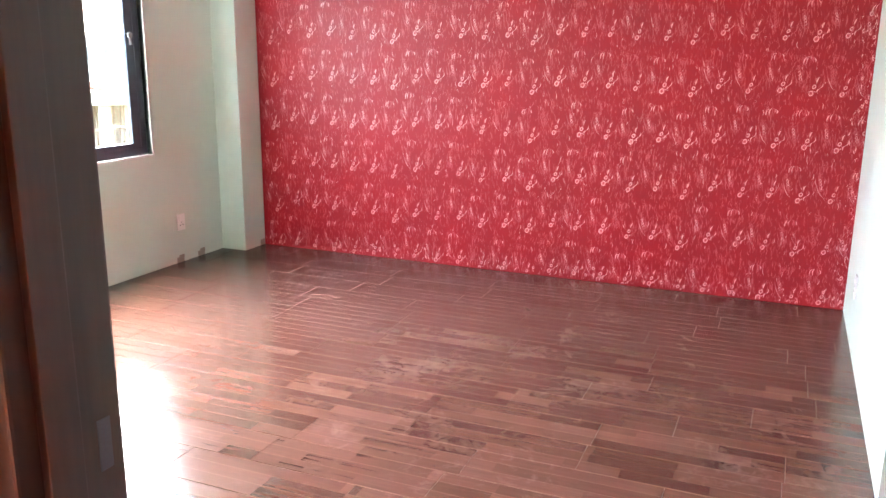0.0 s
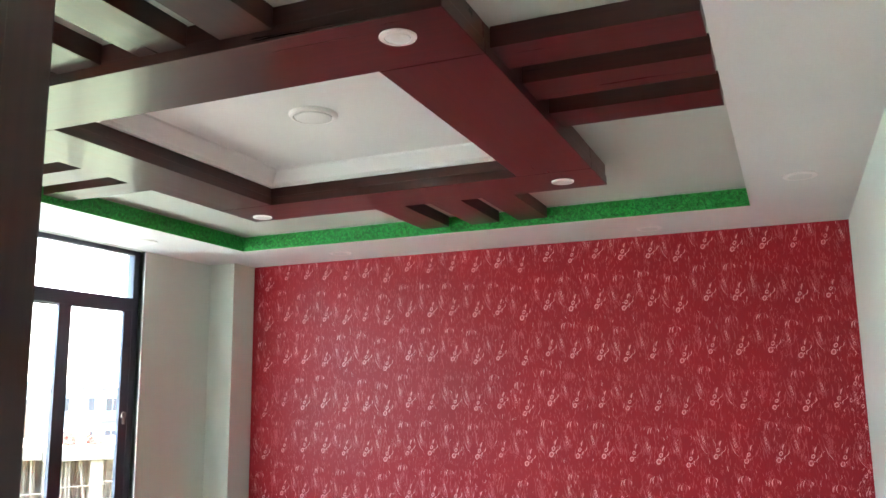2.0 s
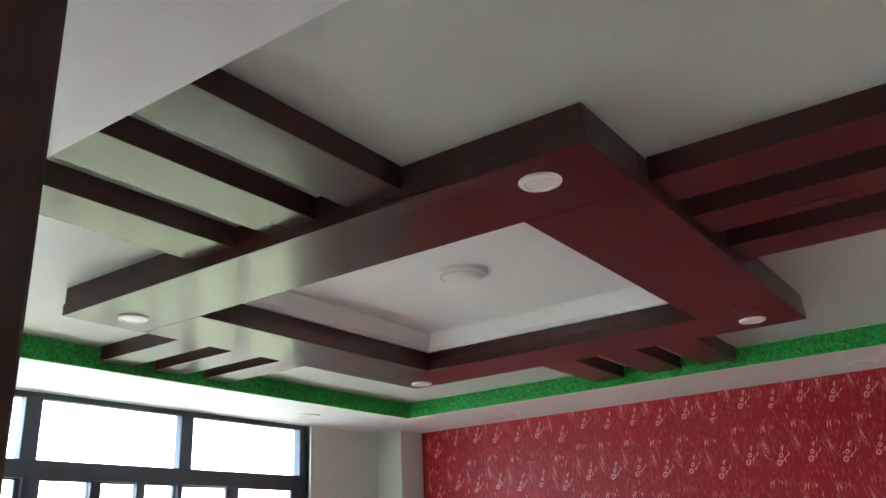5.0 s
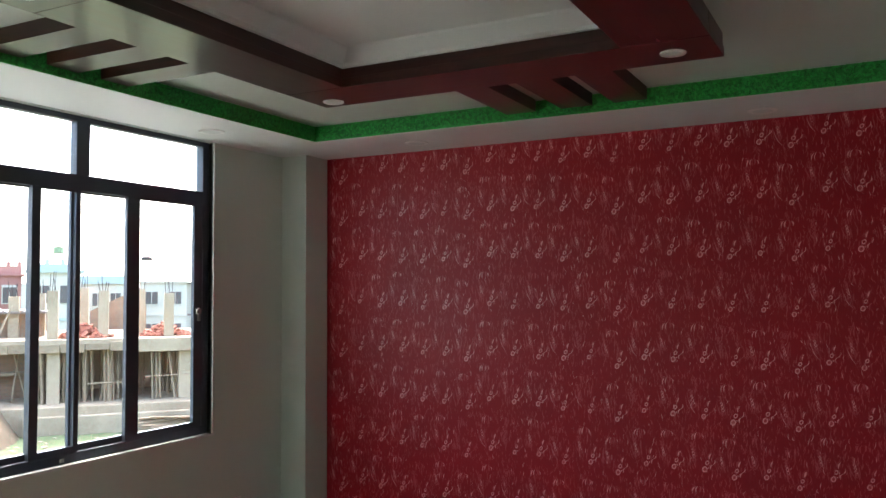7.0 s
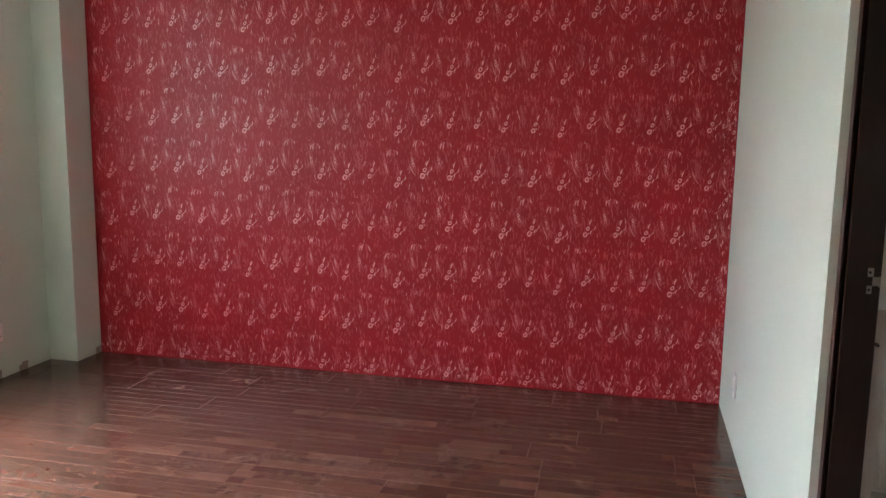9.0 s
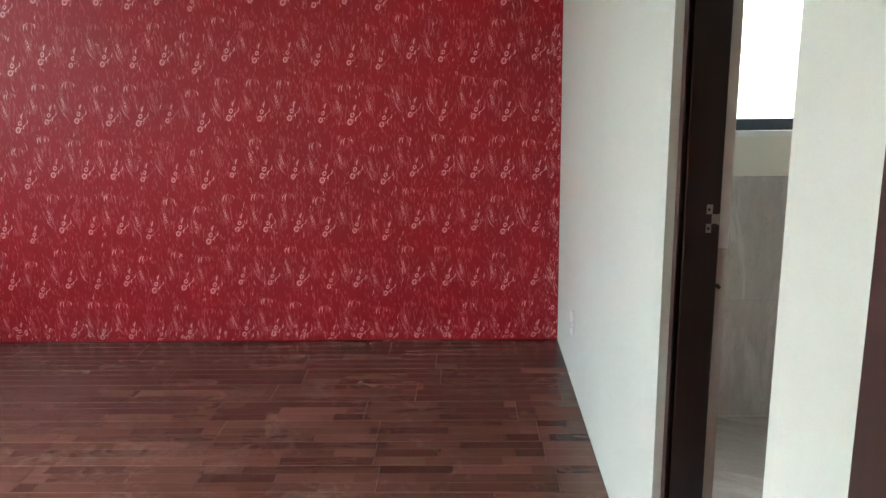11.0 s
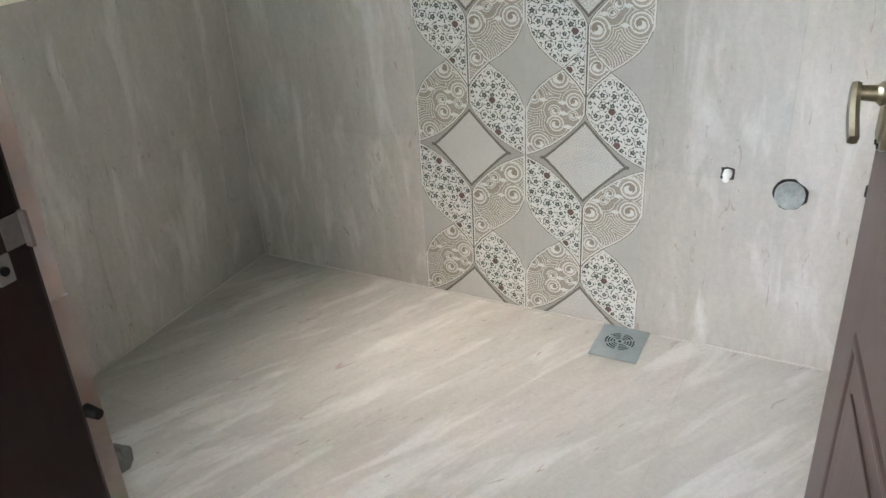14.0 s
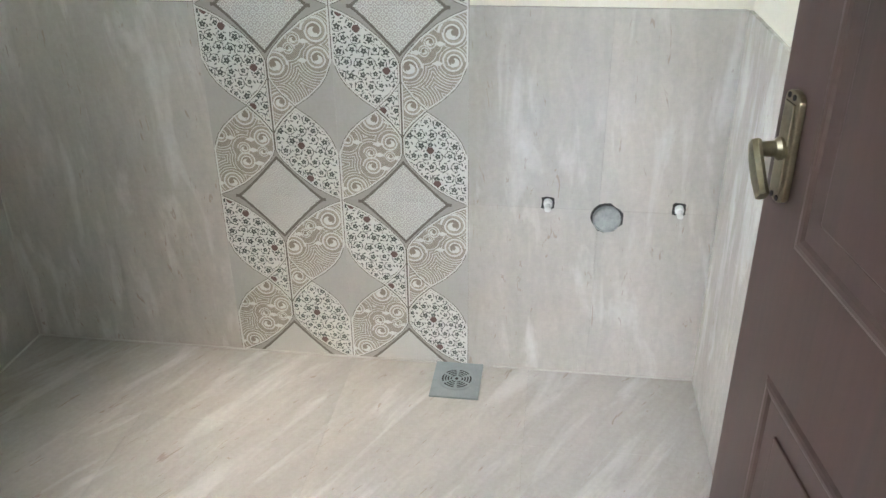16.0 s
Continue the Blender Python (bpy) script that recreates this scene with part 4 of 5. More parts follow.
def bank(name, x0, x1, y0, y1, height, mat, label, category, seed):
    """Uneven ground, as a sheet over the ground whose height is given by place."""
    m = outdoor_frame(48.5, 30.5)
    rng = random.Random(seed)
    nx, ny = 48, 26
    bm = bmesh.new()
    rows = []
    for j in range(ny + 1):
        y = y0 + (y1 - y0) * j / ny
        rows.append([bm.verts.new((x0 + (x1 - x0) * i / nx, y, height(x0 + (x1 - x0) * i / nx, y) + rng.uniform(-0.04, 0.04))) for i in range(nx + 1)])
    for j in range(ny):
        for i in range(nx):
            bm.faces.new((rows[j][i], rows[j][i + 1], rows[j + 1][i + 1], rows[j + 1][i]))
    rim = [e for e in bm.edges if e.is_boundary]
    made = bmesh.ops.extrude_edge_only(bm, edges=rim)
    for v in made["geom"]:
        if isinstance(v, bmesh.types.BMVert):
            v.co.z = -0.06
    return structure(name, moved(bm, m), mat, label, category)


def ease(v):
    v = min(1.0, max(0.0, v))
    return v * v * (3 - 2 * v)


bank("grass_bank", -9, 7, -10, 0.5, lambda x, y: 0.42 * ease((y + 9.5) / 5), LAWN, "rough grass rising to the building site", "ground", 31)
bank("earth_mound", -9, -2.6, -5.5, 2.5, lambda x, y: -0.05 + 1.75 * ease((y + 5.4) / 5) * ease((-2.7 - x) / 1.6) * (0.8 + 0.2 * math.sin(x * 2.3 + y)), EARTH, "bare earth mound beside the unfinished building", "ground", 32)


def building_site():
    m = outdoor_frame(48.5, 30.5)
    b = thing("unfinished_building", m.translation, "unfinished concrete building with shuttered slab on timber props", "building site")
    rng = random.Random(5)
    part("slab", moved(boxed((-4.6, 3.9, 0, 7, 3.12, 3.45), bevel=0.02), m), RAW, b)
    part("edge_beam", moved(boxed((0.05, 3.9, -0.14, -0.004, 2.98, 3.44), bevel=0.015), m), RAW, b)
    part("plinth", moved(boxed((-5.4, 4.0, -0.7, 7, 0, 1.3), bevel=0.04), m), RAW, b)
    part("kerb", moved(boxed((-3.3, 4.0, -0.95, -0.703, 0, 1.02), bevel=0.04), m), RAW, b)
    part("back_wall", moved(boxed((-4.5, 3.8, 4.2, 4.4, 1.3, 3.12)), m), RAW, b)
    gable = bmesh.new()
    ends = []
    for y in (8.5, 8.75):
        ends.append([gable.verts.new((x, y, z)) for x, z in ((-1.75, 0), (0.55, 0), (0.55, 4.45), (-0.45, 4.85), (-1.75, 4.2))])
    gable.faces.new(ends[0])
    gable.faces.new(ends[1][::-1])
    for i in range(5):
        gable.faces.new((ends[0][i], ends[1][i], ends[1][(i + 1) % 5], ends[0][(i + 1) % 5]))
    part("brick_gable", moved(gable, m), BRICK, b, "raw brick gable standing behind the columns")
    part("brick_infill", moved(boxed((-6.5, -3.0, 8.5, 8.75, 0, 4.3)), m), BRICK, b, "raw brick wall standing behind the columns")
    for x, y, z in ((-2.58, 0.5, 5.1), (-1.75, 3.4, 5.2), (-0.98, 0.9, 5.1), (0.26, 2.6, 5.15), (1.2, 0.6, 5.0), (-3.2, 3.0, 5.0), (-3.95, 2.0, 4.9), (2.9, 0.6, 5.1)):
        part("column", moved(boxed((x - 0.17, x + 0.17, y, y + 0.36, 3.44, z), bevel=0.015), m), RAW, b)
        for k in range(4):
            bm = bmesh.new()
            cyl(bm, (x - 0.11 + 0.07 * k, y + 0.2, z - 0.1), (x - 0.11 + 0.07 * k + rng.uniform(-0.1, 0.1), y + 0.2, z + rng.uniform(0.25, 0.7)), 0.011, n=5)
            part("rebar", moved(bm, m), BLACK, b)
    for x in (-2.5, 1.72, 3.6):
        part("pier", moved(boxed((x - 0.2, x + 0.2, 0.1, 0.5, 1.29, 3.125), bevel=0.02), m), RAW, b)
    for i in range(125):
        x, y = rng.uniform(-3.5, 3.5), 0.15 + 3.4 * rng.random() ** 1.5
        lean = rng.uniform(-0.08, 0.08) if rng.random() < 0.8 else rng.uniform(-0.45, 0.45)
        r = rng.uniform(0.028, 0.05)
        bm = bmesh.new()
        cyl(bm, (x, y, 1.28), (x + lean, y + rng.uniform(-0.05, 0.05), 3.13), r, r * 0.85, 7)
        part("prop", moved(bm, m), BAMBOO, b)
    for i in range(3):
        z = rng.uniform(1.7, 2.5)
        x = rng.uniform(-3.2, 2.0)
        bm = bmesh.new()
        cyl(bm, (x, 0.12, z), (x + rng.uniform(0.9, 1.8), 0.12, z + rng.uniform(-0.3, 0.3)), 0.03, n=6)
        part("brace", moved(bm, m), BAMBOO, b)
    for i in range(6):
        x = -4.6 + i * 0.775
        part("shutter_board", moved(boxed((x, x + 0.75, -0.09, -0.005, 3.06 + rng.uniform(-0.05, 0.03), 3.30 + rng.uniform(-0.04, 0.06)), bevel=0.008), m), BAMBOO, b)
    for i in range(2):
        x = -5.0 + i * 0.9
        bm = bmesh.new()
        cyl(bm, (x, -0.5, 1.28), (x + 1.2 * (-1) ** i, 0.4, 4.6), 0.04, 0.03, 7)
        part("leaning_pole", moved(bm, m), BAMBOO, b)


building_site()


def plank_stack():
    m = outdoor_frame(48.5, 30.5)
    rng = random.Random(17)
    s = thing("plank_stack", m @ Vector((1.3, -1.9, 0.4)), "loose stack of weathered timber planks on the grass", "timber")
    for i in range(16):
        turn = Matrix.Translation((1.4 + rng.uniform(-0.4, 0.4), -1.9 + rng.uniform(-0.5, 0.5), 0.42 + 0.035 * i)) @ Matrix.Rotation(rng.uniform(-0.16, 0.16), 4, "Z") @ Matrix.Rotation(rng.uniform(-0.05, 0.05), 4, "Y")
        part("plank", moved(boxed((-1.2, 1.2, -0.08, 0.08, 0, 0.032), bevel=0.004), m @ turn), BAMBOO, s)


plank_stack()


def brick_pile(x, y, n, label):
    rng = random.Random(int(x * 10) + 90)
    m = outdoor_frame(48.5, 30.5) @ Matrix.Translation((x, y, 3.45))
    bm = bmesh.new()
    for i in range(n):
        r = rng.random() ** 0.7
        a = rng.uniform(0, 6.28)
        h = max(0.03, (1 - r) * 0.5 * rng.uniform(0.5, 1))
        k = bmesh.new()
        box(k, -0.115, 0.115, -0.055, 0.055, -0.035, 0.035)
        t = m @ Matrix.Translation((r * 0.9 * math.cos(a), r * 0.6 * math.sin(a), h)) @ Euler((rng.uniform(-0.6, 0.6), rng.uniform(-0.6, 0.6), rng.uniform(0, 3.1))).to_matrix().to_4x4()
        k.verts.index_update()
        vs = [bm.verts.new(t @ v.co) for v in k.verts]
        for f in k.faces:
            bm.faces.new([vs[v.index] for v in f.verts])
        k.free()
    return tagged(new("brick_pile", mesh_of("brick_pile", bm, LOOSE)), label, "brick pile", "piles on the slab")


brick_pile(-1.6, 1.1, 170, "heap of loose orange-red bricks on the slab")
brick_pile(1.1, 1.3, 170, "heap of loose orange-red bricks on the slab")


def rubble():
    rng = random.Random(21)
    m = outdoor_frame(48.5, 30.5)
    bm = bmesh.new()
    for i in range(150):
        p = m @ Vector((rng.uniform(-6, 4), rng.uniform(-4.0, -0.9), 0.40))
        s = rng.uniform(0.03, 0.09)
        box(bm, p.x - s, p.x + s, p.y - s * 0.7, p.y + s * 0.7, p.z - 0.08, p.z + s * 0.6)
    tagged(new("rubble", mesh_of("rubble", bm, RAW)), "scattered rubble and earth clods before the site", "rubble", kind="stuff")


rubble()


# ---- print on the red paper ----
def wallpaper_print():
    rng = random.Random(4)
    bright, soft = bmesh.new(), bmesh.new()
    layer = itertools.count()

    def depth():
        """Each mark lies a hair above the one before, so that none share a plane."""
        return -0.0010 - (next(layer) % 997) * 1.2e-6

    def stroke(bm, p, q, w, bend=0.0, n=4):
        """A thin leaf-shaped mark from p to q, bowed sideways."""
        px, pz = p
        Y = depth()
        dx, dz = q[0] - px, q[1] - pz
        ln = math.hypot(dx, dz) or 1
        nx, nz = -dz / ln, dx / ln
        a, b = [], []
        for i in range(n + 1):
            f = i / n
            o = bend * math.sin(math.pi * f)
            k = w * math.sin(math.pi * min(max(f, 0.04), 0.96))
            cx, cz = px + dx * f + nx * o, pz + dz * f + nz * o
            a.append(bm.verts.new((cx + nx * k, Y, cz + nz * k)))
            b.append(bm.verts.new((cx - nx * k, Y, cz - nz * k)))
        for i in range(n):
            bm.faces.new((a[i], a[i + 1], b[i + 1], b[i]))

    def ring(bm, x, z, rx, rz, w, tilt=0.3, n=14):
        ins, outs = [], []
        Y = depth()
        for i in range(n):
            t = 2 * math.pi * i / n
            for lst, k in ((ins, 1 - w / rx), (outs, 1.0)):
                u, v = rx * k * math.cos(t), rz * k * math.sin(t)
                lst.append(bm.verts.new((x + u * math.cos(tilt) + v * math.sin(tilt), Y, z - u * math.sin(tilt) + v * math.cos(tilt))))
        for i in range(n):
            bm.faces.new((ins[i], ins[(i + 1) % n], outs[(i + 1) % n], outs[i]))

    drops = (0.012, 0.020, -0.035, 0.0, -0.010, 0.008)
    pitch, step = 0.309, 0.1655

    def chain(x, z, k):
        """Two open beads and a drooping bud above them, with a wavy tendril beside."""
        ring(bright, x, z, 0.0142 * k, 0.0170 * k, 0.0062 * k, 0.42)
        ring(soft, x, z, 0.0082 * k, 0.0105 * k, 0.0060 * k, 0.42)
        ring(bright, x + 0.014, z + 0.037, 0.0105 * k, 0.0140 * k, 0.0052 * k, 0.50)
        stroke(bright, (x + 0.024, z + 0.056), (x + 0.036, z + 0.092), 0.0044 * k, 0.004, 5)
        stroke(soft, (x + 0.014, z + 0.056), (x + 0.030, z + 0.096), 0.0020, 0.005)
        ring(bright, x + 0.020, z + 0.010, 0.0035, 0.0042, 0.0030, 0, 8)
        tone = bright if k > 0.92 else soft
        stroke(tone, (x + 0.033, z + 0.000), (x + 0.044, z + 0.030), 0.0036 * k, 0.008)
        stroke(tone, (x + 0.043, z + 0.028), (x + 0.056, z + 0.060), 0.0028 * k, -0.007)

    def ear(x, z, k, long):
        """A leaning ear of coils between long blades."""
        n = 6
        for i in range(n):
            f = i / (n - 1)
            cx, cz = x + 0.016 * f, z + 0.062 - 0.088 * f
            ring(bright if i in (2, 3, 4) and k > 0.90 else soft, cx, cz, 0.0052 + 0.0030 * f, 0.0095 + 0.0018 * f, 0.0028, -0.50, 10)
            stroke(soft, (cx - 0.012, cz + 0.010), (cx - 0.003, cz - 0.004), 0.0012, -0.003, 3)
            stroke(soft, (cx + 0.014, cz + 0.012), (cx + 0.008, cz - 0.004), 0.0012, 0.003, 3)
        stroke(soft, (x - 0.022, z + 0.045), (x + 0.022, z - 0.055), 0.0020, -0.010, 6)
        for i in range(4):
            bx = x - 0.030 + 0.017 * i
            stroke(soft, (bx, z + rng.uniform(-0.01, 0.03)), (bx + rng.uniform(0.0, 0.014), z - rng.uniform(0.035, 0.055)), 0.0016, rng.uniform(-0.004, 0.004), 4)
        if long:
            stroke(bright, (x - 0.010, z + 0.005), (x + 0.030, z - 0.072), 0.0017, -0.009, 6)

    def spray(x, z, k):
        """An arching twig with leaves hanging from it."""
        stroke(soft, (x - 0.038, z + 0.012), (x - 0.008, z + 0.006), 0.0017, -0.003, 4)
        tips = ((-0.020, -0.012, -0.016), (-0.012, -0.026, -0.042), (0.000, -0.016, -0.040), (0.012, -0.004, -0.032), (0.024, 0.012, -0.030), (0.006, 0.020, -0.014))
        for i, (ox, tx, tz) in enumerate(tips):
            stroke(bright if i in (1, 2, 4) and k > 0.93 else soft, (x + ox, z + 0.004 - abs(ox) * 0.3), (x + ox + tx * 0.6 + rng.uniform(-0.003, 0.003), z + tz), rng.uniform(0.0024, 0.0042), 0.007 * (-1 if i < 3 else 1), 4)

    for c in range(25):
        x = 0.023 - step * c
        drop = drops[(c + 2) % 6]
        for n in range(0, 9):
            z = 0.018 + drop + pitch * n + rng.uniform(-0.012, 0.012)
            k = rng.uniform(0.86, 1.08)
            X = x + rng.uniform(-0.006, 0.006)
            chain(X, z, k)
            ear(X - 0.072 + rng.uniform(-0.006, 0.006), z + 0.082 + rng.uniform(-0.012, 0.012), k, rng.random() < 0.3)
            spray(X - 0.034 + rng.uniform(-0.008, 0.008), z + 0.205 + rng.uniform(-0.008, 0.008), k)
            for i in range(9):
                sx, sz = X - 0.034 + rng.gauss(0, 0.030), z + 0.150 + rng.uniform(-0.12, 0.09)
                stroke(soft, (sx, sz), (sx + rng.uniform(-0.010, 0.012), sz - rng.uniform(0.040, 0.068)), rng.uniform(0.0014, 0.0026), rng.uniform(-0.006, 0.006), 5)
            for i in range(78):
                sx, sz = X + rng.uniform(-0.09, 0.08), z + rng.uniform(-0.09, 0.22)
                stroke(bright if rng.random() < 0.06 else soft, (sx, sz), (sx + rng.uniform(-0.011, 0.011), sz - rng.uniform(0.014, 0.042)), rng.uniform(0.0010, 0.0023), rng.uniform(-0.008, 0.008), 4)
    # crowded marks along the foot of the paper and its last strip
    for i in range(620):
        if i % 3:
            sx, sz = rng.uniform(PX, -0.01), rng.uniform(0.012, 0.10)
        else:
            sx, sz = -0.075 * rng.random() ** 1.6 - 0.006, rng.uniform(0.02, 1.7)
        if rng.random() < 0.07:
            ring(bright, sx, sz, rng.uniform(0.006, 0.010), rng.uniform(0.010, 0.014), 0.0045, rng.uniform(-0.5, 0.5), 10)
        else:
            stroke(bright if rng.random() < 0.4 else soft, (sx, sz), (sx + rng.uniform(-0.014, 0.014), sz - rng.uniform(0.014, 0.032)), rng.uniform(0.0014, 0.0034), rng.uniform(-0.007, 0.007), 3)
    for name, bm, mat, label in (("printed_motifs", bright, PRINT, "pale pink beads and leaves printed on the paper"), ("printed_leaves", soft, PRINT2, "faint pink leaf strokes printed on the paper")):
        geom = [f for f in bm.faces if any(v.co.z < 0.004 or v.co.z > ZS or v.co.x > -0.002 or v.co.x < PX + 0.002 for v in f.verts)]
        bmesh.ops.delete(bm, geom=geom, context="FACES")
        ob = new(name, mesh_of(name, bm, mat))
        ob.parent = paper
        tagged(ob, label, kind="stuff")


wallpaper_print()


# ---- floor tiles of the room ----
def tile_mesh(name, w, d, t, mat, axis="z", c=0.0012):
    """A tile centred on its face, with a small chamfer; axis is the way the face looks."""
    bm = bmesh.new()
    lo = [bm.verts.new((x, y, -t)) for x, y in ((-w / 2, -d / 2), (w / 2, -d / 2), (w / 2, d / 2), (-w / 2, d / 2))]
    mid = [bm.verts.new((x, y, -c)) for x, y in ((-w / 2, -d / 2), (w / 2, -d / 2), (w / 2, d / 2), (-w / 2, d / 2))]
    hi = [bm.verts.new((x, y, 0)) for x, y in ((-w / 2 + c, -d / 2 + c), (w / 2 - c, -d / 2 + c), (w / 2 - c, d / 2 - c), (-w / 2 + c, d / 2 - c))]
    for a, b in ((lo, mid), (mid, hi)):
        for i in range(4):
            bm.faces.new((a[i], a[(i + 1) % 4], b[(i + 1) % 4], b[i]))
    bm.faces.new(hi)
    m = {"z": Matrix.Identity(4), "-x": Matrix.Rotation(radians(-90), 4, "Y"), "-y": Matrix.Rotation(radians(90), 4, "X"), "y": Matrix.Rotation(radians(-90), 4, "X")}[axis]
    bmesh.ops.transform(bm, matrix=m, verts=bm.verts[:])
    return mesh_of(name, bm, mat)


floor = structure("floor", boxed((WX, RX + 0.001, NO, 0.0, -0.15, -0.0025)), GROUT, "floor of dark reddish wood-look tiles with pale joints", "floor")


def room_floor():
    rng = random.Random(8)
    cache = {}
    known = {5: -0.907, 6: -1.593, 7: -1.562, 9: -2.09, 11: -1.685, 12: -1.366}
    LENGTH, gap, row = 0.695, 0.003, 0
    y1 = -0.035
    strips = [(40, -0.035, -0.002)]
    while y1 > NO + 0.02:
        y0 = max(y1 - 0.207, NO + 0.002)
        strips.append((row, y0, y1))
        y1 -= 0.207
        row += 1
    for row, y0, y1 in strips:
        start = known.get(row, rng.uniform(0, LENGTH)) % LENGTH
        cuts = sorted({WX, RX} | {round(-LENGTH * k + start, 4) for k in range(0, 9) if WX + 0.05 < -LENGTH * k + start < RX - 0.05})
        for a, b in zip(cuts, cuts[1:]):
            if y1 < NY - 0.01 and (b < -1.03 or a > -0.12):
                continue
            w, d = round(b - a - 0.0016, 4), round(y1 - y0 - gap, 3)
            key = (w, d)
            if key not in cache:
                cache[key] = tile_mesh("floor_tile", w, d, 0.0024, PLANK)
            ob = new("floor_tile", cache[key])
            ob.parent = floor
            ob.location = ((a + b) / 2, (y0 + y1) / 2, rng.uniform(-0.0004, 0.0003))


room_floor()


# ---- bathroom tiles ----
GRID["unit"] = UNIT_B


def lay(parent, mesh, loc):
    ob = new("tile", mesh)
    ob.parent = parent
    ob.location = Vector(loc) * UNIT_B
    return ob


def spans(a, b, marks):
    cut = sorted({a, b} | {m for m in marks if a + 0.02 < m < b - 0.02})
    return list(zip(cut, cut[1:]))


def wall_tiles():
    g, cache = 0.0002, {}

    def tile(parent, axis, a, b, z0, z1, plane):
        w, h = round(b - a - g, 4), round(z1 - z0 - g, 4)
        key = (axis, w, h)
        if key not in cache:
            cache[key] = tile_mesh("tile", *((h, w) if axis == "-x" else (w, h)), 0.009, MARBLE_W, axis, 0.0002)
        c = (a + b) / 2, (z0 + z1) / 2
        lay(parent, cache[key], (plane, c[0], c[1]) if axis == "-x" else (c[0], plane, c[1]))

    rows = ((0.0, 0.449), (0.449, TZ))
    for z0, z1 in rows:
        for a, b in spans(BY0 + 0.01, -2.045, [-2.342]) + spans(-1.445, BY1 - 0.01, [-1.145]):
            tile(bath_back, "-x", a, b, z0, z1, BX1 - 0.010)
        for a, b in spans(BX0 + 0.03, BX1 - 0.010, [0.42, 0.72, 1.02, 1.32]):
            tile(bath_left, "-y", a, b, z0, z1, BY1 - 0.010)
        for a, b in spans(BX0, BX1 - 0.010, [0.42, 0.72, 1.02, 1.32]):
            tile(bath_right, "y", a, b, z0, z1, BY0 + 0.010)
    for a, b in ((-1.968, -1.67), (-1.67, -1.37), (-1.37, -1.07), (-1.07, BY1 - 0.01)):
        for z0, z1 in rows:
            key = ("x", round(b - a, 3), round(z1 - z0, 3))
            bm = boxed((BX0, BX0 + 0.010, a + g / 2, b - g / 2, z0 + g / 2, z1 - g / 2))
            ob = new("tile", mesh_of("tile", bm, MARBLE_W))
            ob.parent = bpy.data.objects["wall_east"]
    # narrow cut tiles on the doorway's inner edge
    part_edge = mesh_of("tile", boxed((0.109, BX0 + 0.012, BD1 - 0.010, BD1, 0.001, 0.908)), MARBLE_W)
    lay(bpy.data.objects["wall_east"], part_edge, (0, 0, 0))
    edge = new("plaster_edge", mesh_of("plaster_edge", boxed((0.109, BX0 + 0.011, BD1 - 0.009, BD1 - 0.0005, 0.9085, 1.72)), CEIL))
    edge.parent = bpy.data.objects["wall_east"]
    k = {}
    for xa, xb in spans(RX + 0.005, BX1 - 0.01, [0.42, 0.87, 1.32]):
        for ya, yb in spans(BY0 + 0.01, BY1 - 0.01, [-1.30, -1.75, -2.20]):
            w, d = round(xb - xa - g, 4), round(yb - ya - g, 4)
            if (w, d) not in k:
                k[w, d] = tile_mesh("tile", w, d, 0.006, MARBLE_F, "z", 0.0003)
            lay(bath_floor, k[w, d], ((xa + xb) / 2, (ya + yb) / 2, 0.0))


wall_tiles()
part("corner_grout", boxed((BX1 - 0.0135, BX1 - 0.0098, BY0 + 0.011, -2.11, 0.0, 0.0035), (BX1 - 0.0135, BX1 - 0.0098, -1.95, BY1 - 0.011, 0.0, 0.0035)), GROUT_B, bath_back, "pale grout line at the foot of the tiled wall")
part("corner_grout", boxed((BX0 + 0.05, BX1 - 0.014, BY1 - 0.0135, BY1 - 0.0098, 0.0, 0.0035)), GROUT_B, bath_left)
part("corner_grout", boxed((BX1 - 0.0125, BX1 - 0.0098, BY1 - 0.0128, BY1 - 0.0098, 0.004, TZ)), GROUT_B, bath_back)


